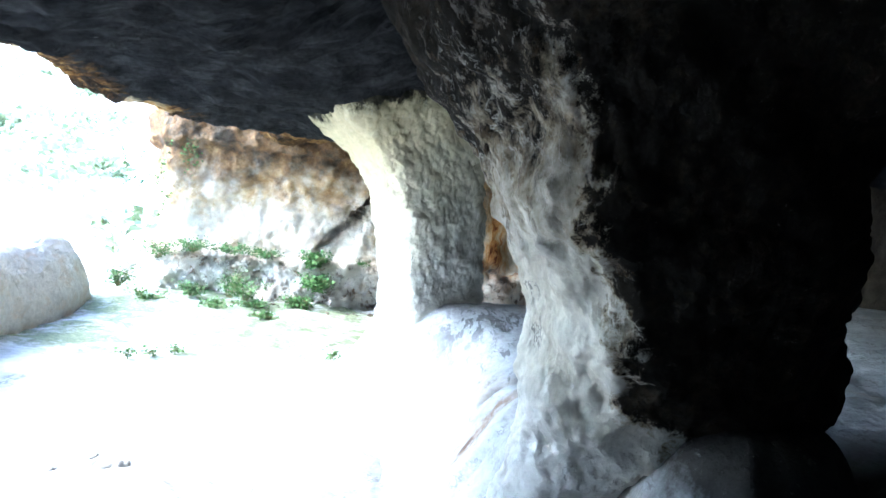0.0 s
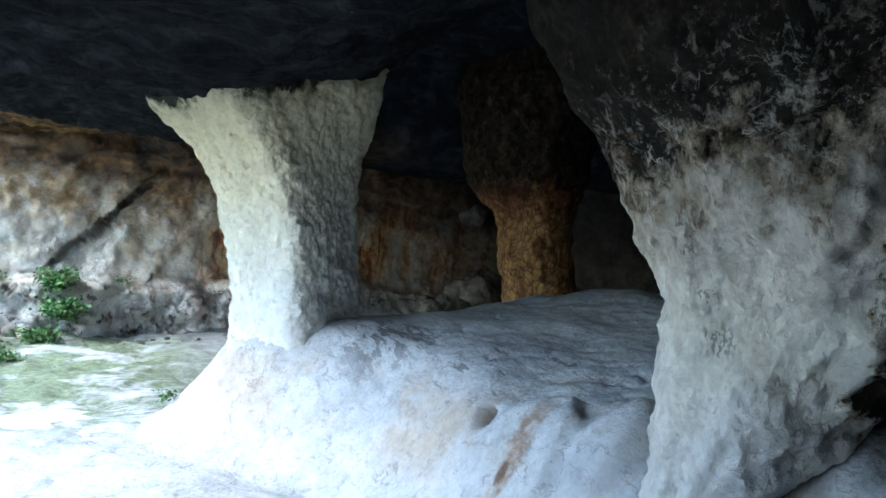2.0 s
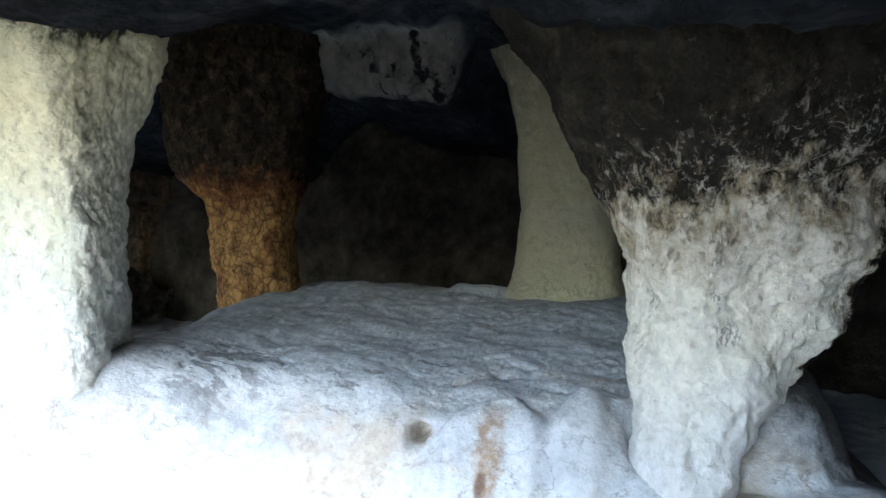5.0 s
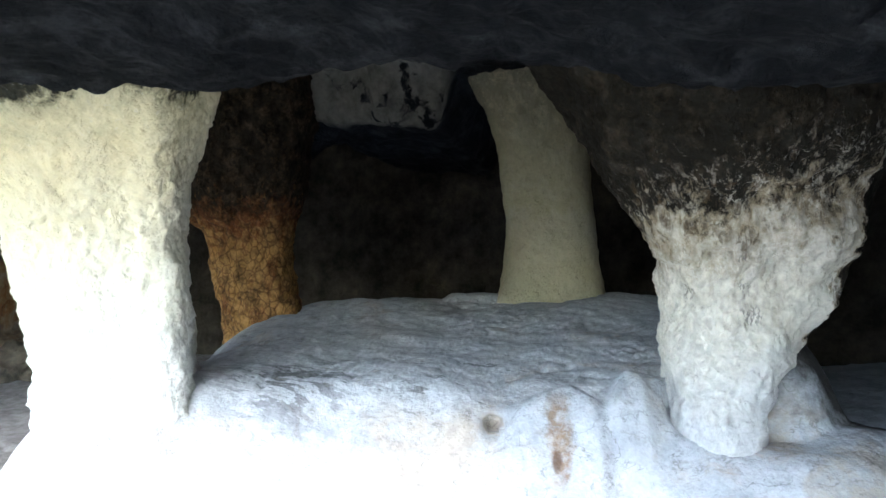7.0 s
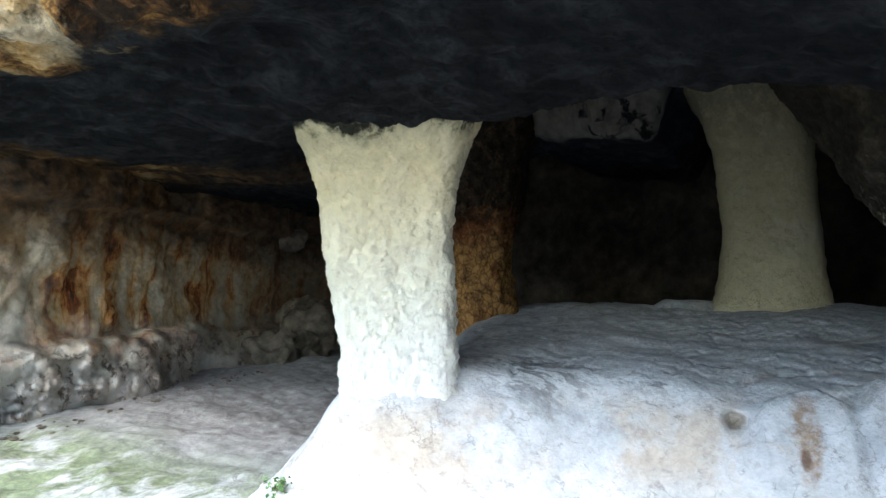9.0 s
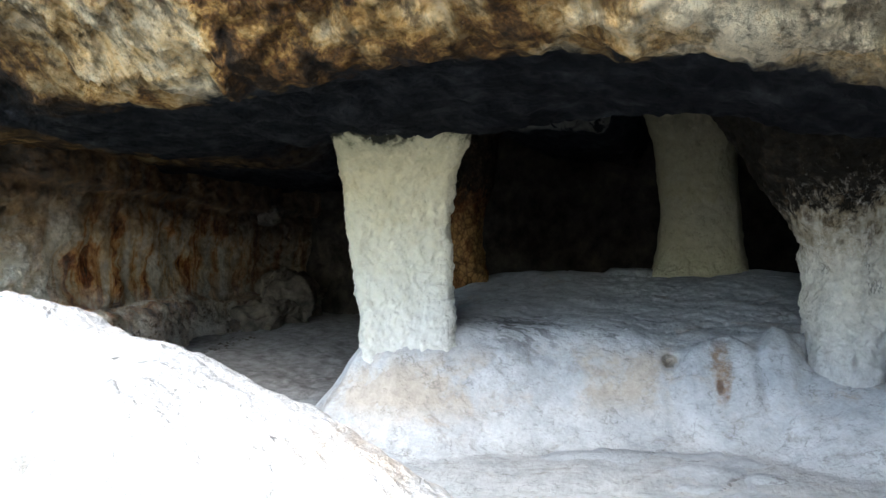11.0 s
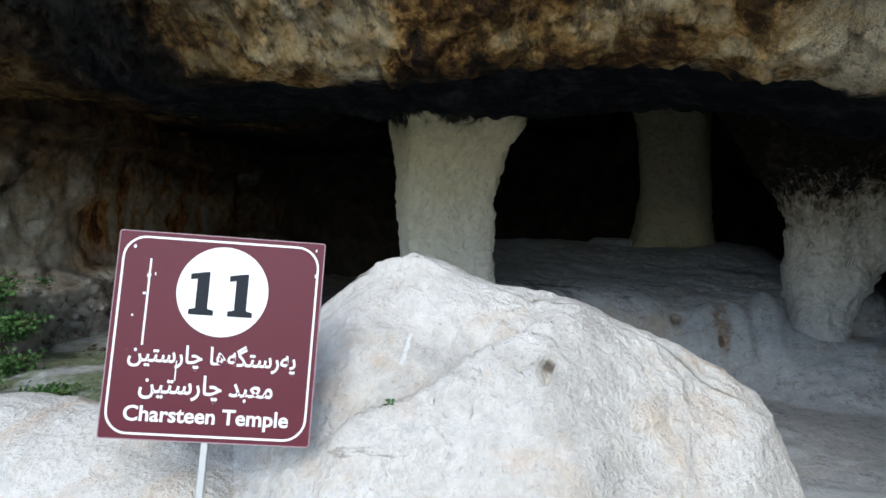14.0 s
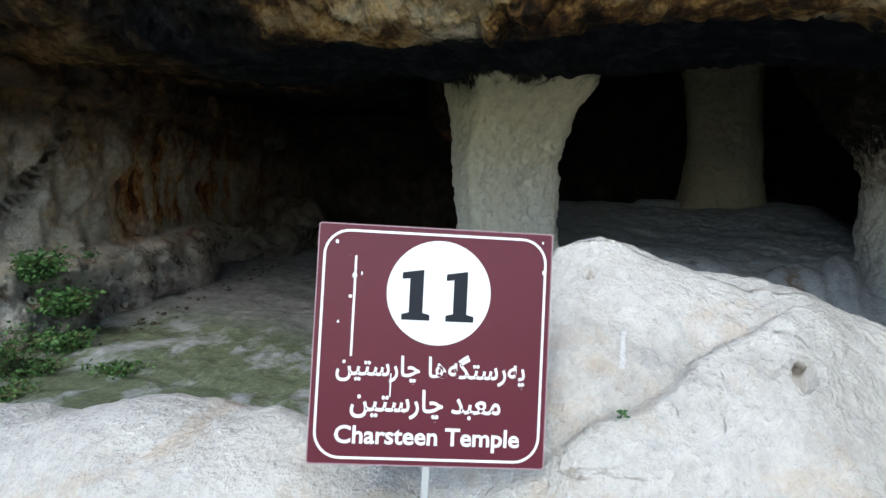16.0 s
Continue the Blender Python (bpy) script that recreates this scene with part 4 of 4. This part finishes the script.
def herb(name, at, spread, height, count, size, label, seed, category="plant", group=""):
    """A clump of weeds: bent stems from one root with leaves along them."""
    rng = random.Random(seed)
    root = new(name)
    root.location = at
    lines, spots = [], []
    for _ in range(max(5, count // 16)):
        a, r = rng.uniform(0, 6.3), rng.uniform(0.2, 1.0) * spread
        tip = Vector((math.cos(a) * r, math.sin(a) * r, height * rng.uniform(0.25, 1.0)))
        start = tip * 0.25
        start.z = -0.02
        mid = tip * 0.5 + Vector((0, 0, abs(height) * 0.25))
        pts = [start * 0.4, mid, tip]
        lines.append(pts)
        for _ in range(16):
            t = rng.uniform(0.2, 1.0)
            p = (pts[0] * (1 - t) + mid * t) * (1 - t) + (mid * (1 - t) + tip * t) * t
            spots.append(p + Vector([rng.gauss(0, size * 0.8) for _ in range(3)]))
    stem_mesh("stem", lines, size * 0.07, STEM, root)
    leaf_mesh("leaves", spots, size, LEAF, root, rng)
    return tagged(root, label, category, group)


def vine(at, drop, count, seed, label):
    """Hanging creeper: strands falling from a ledge with leaves all along."""
    rng = random.Random(seed)
    root = new("hanging_vine")
    root.location = at
    lines, spots = [], []
    for _ in range(count):
        x, y = rng.uniform(-0.35, 0.35), rng.uniform(-0.12, 0.12)
        ln = drop * rng.uniform(0.4, 1.0)
        pts = [Vector((x + 0.05 * math.sin(j * 1.3 + x * 9), y + 0.03 * math.cos(j + x * 7), -ln * j / 6)) for j in range(7)]
        lines.append(pts)
        for _ in range(int(34 * ln)):
            j = rng.uniform(0, 5.99)
            p = pts[int(j)].lerp(pts[int(j) + 1], j % 1)
            spots.append(p + Vector([rng.gauss(0, 0.03) for _ in range(3)]))
    stem_mesh("strands", lines, 0.003, STEM, root)
    leaf_mesh("leaves", spots, 0.045, LEAF, root, rng)
    return tagged(root, label, "vine", "hanging vines")


# ---- weeds on the ledge and the floor ----
herb("weed_clump", (-1.92, 9.84, 0.86), 0.30, 0.20, 900, 0.048, "leafy green weeds growing in a notch of the ledge", 3)
herb("weed_clump", (-1.82, 9.68, 0.52), 0.28, 0.20, 900, 0.048, "leafy green weeds hanging down the ledge face", 4)
herb("weed_clump", (-2.02, 9.52, 0.26), 0.32, 0.14, 640, 0.042, "low green weeds at the foot of the ledge", 5)
for n, (x, y, z, r, h) in enumerate(((-2.75, 9.3, 0.28, 0.38, 0.35), (-3.05, 9.5, 0.3, 0.35, 0.45), (-2.7, 9.95, 0.92, 0.35, 0.10), (-3.25, 9.95, 0.92, 0.4, 0.14), (-3.8, 9.9, 0.9, 0.4, 0.2), (-4.3, 9.75, 0.75, 0.45, 0.3), (-3.6, 9.45, 0.28, 0.3, 0.2), (-2.6, 9.2, 0.22, 0.3, 0.1), (-3.1, 9.0, 0.2, 0.35, 0.1), (-4.0, 8.9, 0.2, 0.4, 0.16), (-4.5, 9.1, 0.35, 0.4, 0.3), (-2.3, 8.7, 0.17, 0.25, 0.06), (-1.2, 10.0, 0.95, 0.12, 0.06))):
    herb("weed_clump", (x, y, z), r, h, 560 if r > 0.2 else 90, 0.032, "spreading green weeds on pale rock", 20 + n, group="weeds by the ledge")
for n, (x, y) in enumerate(((-3.0, 6.35), (-2.68, 6.7), (-2.85, 6.5))):
    herb("weed_clump", (x, y, 0.03), 0.14, 0.05, 70, 0.03, "tiny dark weeds in a floor crack", 40 + n, group="weeds in the floor crack")
herb("weed_sprig", (-0.62, 6.2, 0.33), 0.10, 0.10, 40, 0.03, "small bluish sprig at the pillar foot", 51)
herb("weed_sprig", (-0.98, 6.38, 0.2), 0.10, 0.08, 40, 0.03, "small green sprig at the platform foot", 52)
vine((-4.75, 10.0, 2.35), 1.1, 10, 61, "leafy creeper hanging over the side wall corner")
vine((-4.25, 10.1, 2.62), 0.6, 6, 62, "short creeper hanging below the rock brow")

# ---- scrub on the far slope ----
rng = random.Random(9)
spots = []
for _ in range(110):
    a, r = radians(rng.uniform(-75, 20)), rng.uniform(9, 60)
    bx, by = -5 + math.sin(a) * r, 4 + math.cos(a) * r
    if bx > -6.5:
        continue
    rr = math.hypot(bx + 5, by - 4)
    k = (by - 4) / (rr + 0.1)
    t = min(max((k + 0.2) / 1.0, 0), 1)
    bz = 0.22 * max(rr - 9, 0) * t * t * (3 - 2 * t) + 0.05 * max(rr - 25, 0)
    w = rng.uniform(0.5, 1.6)
    for _ in range(150):
        v = Vector([rng.gauss(0, 1) for _ in range(3)]).normalized() * rng.uniform(0.5, 1.0)
        spots.append((bx + v.x * w, by + v.y * w, bz + 0.35 * w + v.z * w * 0.6 + 0.2 * w * math.sin(v.x * 7)))
tagged(leaf_mesh("scrub", spots, 0.28, SCRUB, None, rng), "sunlit green scrub covering the slope", "scrub", kind="stuff")

# ---- the sign ----
MAROON = mat_plain("maroon_paint", (0.105, 0.016, 0.029), 0.3, wear=0.4, wear_colour=(0.42, 0.30, 0.32))
WHITE_PAINT = mat_plain("white_paint", (0.80, 0.80, 0.80), 0.4)
BLACK_PAINT = mat_plain("black_paint", (0.012, 0.015, 0.022), 0.6)
STEEL = mat_plain("galvanised_steel", (0.55, 0.56, 0.57), 0.45, 0.8, 0.5, (0.25, 0.12, 0.06))
SIGN_W, SIGN_H, SIGN_Z = 0.508, 0.510, 1.056
sign = new("information_sign")
sign.matrix_world = pose(-5.023, 5.122, SIGN_Z, -8.5, 4.7, -68.4)
tagged(sign, "maroon square metal sign numbered 11 on a thin post", "sign")


def plate(name, outline, depth, material, parent, y=0.0, label=""):
    """A flat plate from an outline of (x, z) points, its front at -y."""
    bm = bmesh.new()
    f = bm.faces.new([bm.verts.new((x, y, z)) for x, z in outline])
    bm.normal_update()
    r = bmesh.ops.extrude_face_region(bm, geom=[f])
    bmesh.ops.translate(bm, vec=(0, depth, 0), verts=[v for v in r["geom"] if isinstance(v, bmesh.types.BMVert)])
    bmesh.ops.recalc_face_normals(bm, faces=bm.faces)
    return part(name, bm, material, parent, label)


def rounded(w, h, r, cx, cz, n=8):
    out = []
    for qx, qz, a0 in ((1, 1, 0), (-1, 1, 90), (-1, -1, 180), (1, -1, 270)):
        for j in range(n + 1):
            a = radians(a0 + 90 * j / n)
            out.append((cx + qx * (w / 2 - r) + r * math.cos(a), cz + qz * (h / 2 - r) + r * math.sin(a)))
    return out


def band(name, outer, inner, depth, material, parent, y):
    bm = bmesh.new()
    ys = (y, y + depth)
    rings = [[bm.verts.new((x, yy, z)) for x, z in o] for o in (outer, inner) for yy in ys]
    n = len(outer)
    for a, b in ((0, 2), (2, 3), (3, 1), (1, 0)):
        for j in range(n):
            bm.faces.new((rings[a][j], rings[a][(j + 1) % n], rings[b][(j + 1) % n], rings[b][j]))
    bmesh.ops.recalc_face_normals(bm, faces=bm.faces)
    return part(name, bm, material, parent)


panel = plate("panel", rounded(SIGN_W, SIGN_H, 0.006, 0, SIGN_H / 2, 3), 0.004, MAROON, sign)
band("border", rounded(0.484, 0.486, 0.056, 0, SIGN_H / 2), rounded(0.473, 0.475, 0.0505, 0, SIGN_H / 2), 0.0012, WHITE_PAINT, sign, -0.0012)
WORN = mat_plain("worn_edge", (0.36, 0.24, 0.27), 0.5, wear=0.8, wear_colour=(0.7, 0.66, 0.66))
band("worn_rim", rounded(SIGN_W, SIGN_H, 0.006, 0, SIGN_H / 2, 3), rounded(SIGN_W - 0.005, SIGN_H - 0.005, 0.005, 0, SIGN_H / 2, 3), 0.0008, WORN, sign, -0.0008)
plate("number_disc", rounded(0.225, 0.225, 0.1124, 0.009, 0.370, 16), 0.0012, WHITE_PAINT, sign, -0.0012)
ONE = [(-0.028, 0), (0.028, 0), (0.028, 0.012), (0.0135, 0.016), (0.0135, 0.108), (0.009, 0.108), (-0.029, 0.101), (-0.029, 0.087), (-0.0135, 0.089), (-0.0135, 0.016), (-0.028, 0.012)]
for dx in (-0.0396, 0.0555):
    plate("digit", [(x * 1.08 + dx, z + 0.310) for x, z in ONE], 0.0012, BLACK_PAINT, sign, -0.0026, "black slab-serif digit one")


def lettering(name, text, width, height, x, z, parent, bold):
    cu = bpy.data.curves.new(name, "FONT")
    cu.body, cu.offset, cu.extrude, cu.resolution_u = text, bold, 0.004, 3
    tmp = bpy.data.objects.new(name, cu)
    me = bpy.data.meshes.new_from_object(tmp)
    bpy.data.objects.remove(tmp)
    co = np.zeros(len(me.vertices) * 3, np.float32)
    me.vertices.foreach_get("co", co)
    co = co.reshape(-1, 3)
    lo, hi = co.min(0), co.max(0)
    u = (co - lo) / (hi - lo + 1e-9)
    out = np.stack([x + (u[:, 0] - 0.5) * width, -0.0014 + 0.0012 * (1 - u[:, 2]), z + u[:, 1] * height], -1)
    me.vertices.foreach_set("co", out.reshape(-1).astype(np.float32))
    me.materials.clear()
    me.materials.append(WHITE_PAINT)
    me.update()
    ob = new(name, me)
    ob.parent = parent
    return ob


# the joined letter forms stand in the order in which they are seen, from left to right
CHARSTEEN = "\uFEE6\uFEF4\uFE98\uFEB3\uFEAD\uFE8E\uFB7C"
lettering("kurdish_line", CHARSTEEN + " " + "\uFE8E\uFEEB\uFEEA\uFB95\uFE98\uFEB3\uFEAD\uFEEA\uFB58", 0.406, 0.070, 0.001, 0.170, sign, 0.017)
lettering("arabic_line", CHARSTEEN + " " + "\uFEAA\uFE92\uFECC\uFEE3", 0.322, 0.068, -0.007, 0.094, sign, 0.017)
lettering("english_line", "Charsteen Temple", 0.396, 0.050, 0.0, 0.033, sign, 0.022)
# paint scratches
for x, z, w, h in ((-0.172, 0.335, 0.005, 0.215), (-0.173, 0.40, 0.010, 0.012), (-0.180, 0.355, 0.008, 0.007), (-0.214, 0.47, 0.007, 0.009), (0.232, 0.49, 0.004, 0.006), (0.236, 0.425, 0.006, 0.010), (-0.085, 0.170, 0.003, 0.05), (-0.203, 0.30, 0.005, 0.006), (-0.158, 0.405, 0.003, 0.008)):
    plate("scratch", rounded(w, h, min(w, h) * 0.45, x, z, 3), 0.0006, WHITE_PAINT, sign, -0.0006)
bm = bmesh.new()
bmesh.ops.create_cube(bm, size=1, matrix=Matrix.Translation((0, 0.012, -0.40)) @ Matrix.Diagonal((0.018, 0.014, 1.35, 1)))
bmesh.ops.bevel(bm, geom=bm.edges[:], offset=0.002, segments=1, affect="EDGES")
part("post", bm, STEEL, sign, "thin grey square steel post")

# ---- small growth and paint on the boulder ----
herb("weed_sprig", (-4.80, 4.73, 1.09), 0.012, 0.03, 16, 0.013, "tiny green sprig rooted in a boulder crack", 71)


# ---- fallen rock behind the pillars ----
def blob(name, centre, radii, power, material, layers, turn=0.0, res=(72, 48)):
    a = np.linspace(0, 2 * math.pi, res[0], endpoint=False)[:, None]
    b = np.linspace(-math.pi / 2 + 0.001, math.pi / 2 - 0.001, res[1])[None]
    ux, uy, uz = np.cos(a) * np.cos(b), np.sin(a) * np.cos(b), np.sin(b) + 0 * a
    r = (np.abs(ux / radii[0]) ** power + np.abs(uy / radii[1]) ** power + np.abs(uz / radii[2]) ** power) ** (-1 / power)
    c, q = math.cos(radians(turn)), math.sin(radians(turn))
    x, y, z = ux * r, uy * r, uz * r
    P = np.stack([centre[0] + x * c - y * q, centre[1] + x * q + y * c, centre[2] + z], -1)
    return sheet(name, pushed(P, True, *layers), material, ring=True)


BROKEN = ((0.6, 0.16, 5), (0.18, 0.05, 4))
RUBBLE = mat_dark_wall("brown_rubble", 2.6)
for at, size, turn in (((4.0, 10.9, 0.45), (0.8, 0.42, 0.36), 12), ((5.0, 11.3, 0.7), (0.75, 0.5, 0.6), 40)):
    tagged(blob("fallen_rock", at, size, 3.2, RUBBLE, BROKEN, turn, (110, 80)), "angular brownish rock fallen against the wall", "rock", "fallen rocks")


for at, size, turn in (((-1.84, 3.66, 0.03), (0.10, 0.06, 0.028), 20), ((-2.04, 3.54, 0.02), (0.05, 0.032, 0.015), 60), ((-1.70, 3.70, 0.02), (0.04, 0.03, 0.018), 10), ((-1.93, 3.76, 0.02), (0.055, 0.03, 0.016), 80)):
    chip_z = float(floor_height(np.array([[at[0]]]), np.array([[at[1]]]))[0, 0]) + size[2] * 0.4
    tagged(blob("rock_chip", (at[0], at[1], chip_z), size, 3.0, PALE, ((0.05, 0.012, 3),), turn, (28, 18)), "small pale rock chip lying by the floor crack", "rock", "rock chips")
JUTTING = mat_dark_wall("tan_block", 3.4)
tagged(blob("rock_block", (5.0, 11.72, 2.47), (0.22, 0.26, 0.20), 3.4, JUTTING, ((0.3, 0.05, 4), (0.1, 0.02, 3)), 35), "pale angular rock block jutting from the dark wall", "rock")

# ---- small stones along the foot of the ledge ----
rng = random.Random(31)
verts, faces = [], []
for _ in range(90):
    u = rng.random()
    x = -2.6 + 5.4 * u
    y = 9.75 + 0.9 * u * u + rng.gauss(-0.22, 0.13)
    r = rng.uniform(0.01, 0.04) * rng.uniform(0.5, 1.0)
    z = float(floor_height(np.array([[x]]), np.array([[y]]))[0, 0]) + r * 0.3
    n = len(verts)
    ico = [(math.cos(a) * k, math.sin(a) * k, h) for h, k, o in ((-0.6, 0.6, 0), (0.05, 1.0, 0.5), (0.6, 0.55, 0)) for a in [o + j * 1.2566 for j in range(5)]]
    tilt = rng.uniform(0, 6.3)
    for vx, vy, vz in ico + [(0, 0, 0.75)]:
        q = rng.uniform(0.75, 1.2) * r
        verts.append((x + (vx * math.cos(tilt) - vy * math.sin(tilt)) * q * 1.3, y + (vx * math.sin(tilt) + vy * math.cos(tilt)) * q, z + vz * q * 0.7))
    for ring in (0, 5):
        for j in range(5):
            a, b = n + ring + j, n + ring + (j + 1) % 5
            faces += [(a, b, b + 5, a + 5)]
    faces += [(n + 10 + j, n + 10 + (j + 1) % 5, n + 15) for j in range(5)]
me = bpy.data.meshes.new("small_stones")
me.from_pydata(verts, [], faces)
me.materials.append(RUBBLE)
tagged(new("small_stones", me), "scattered small brown stones along the ledge foot", "stones", kind="stuff")
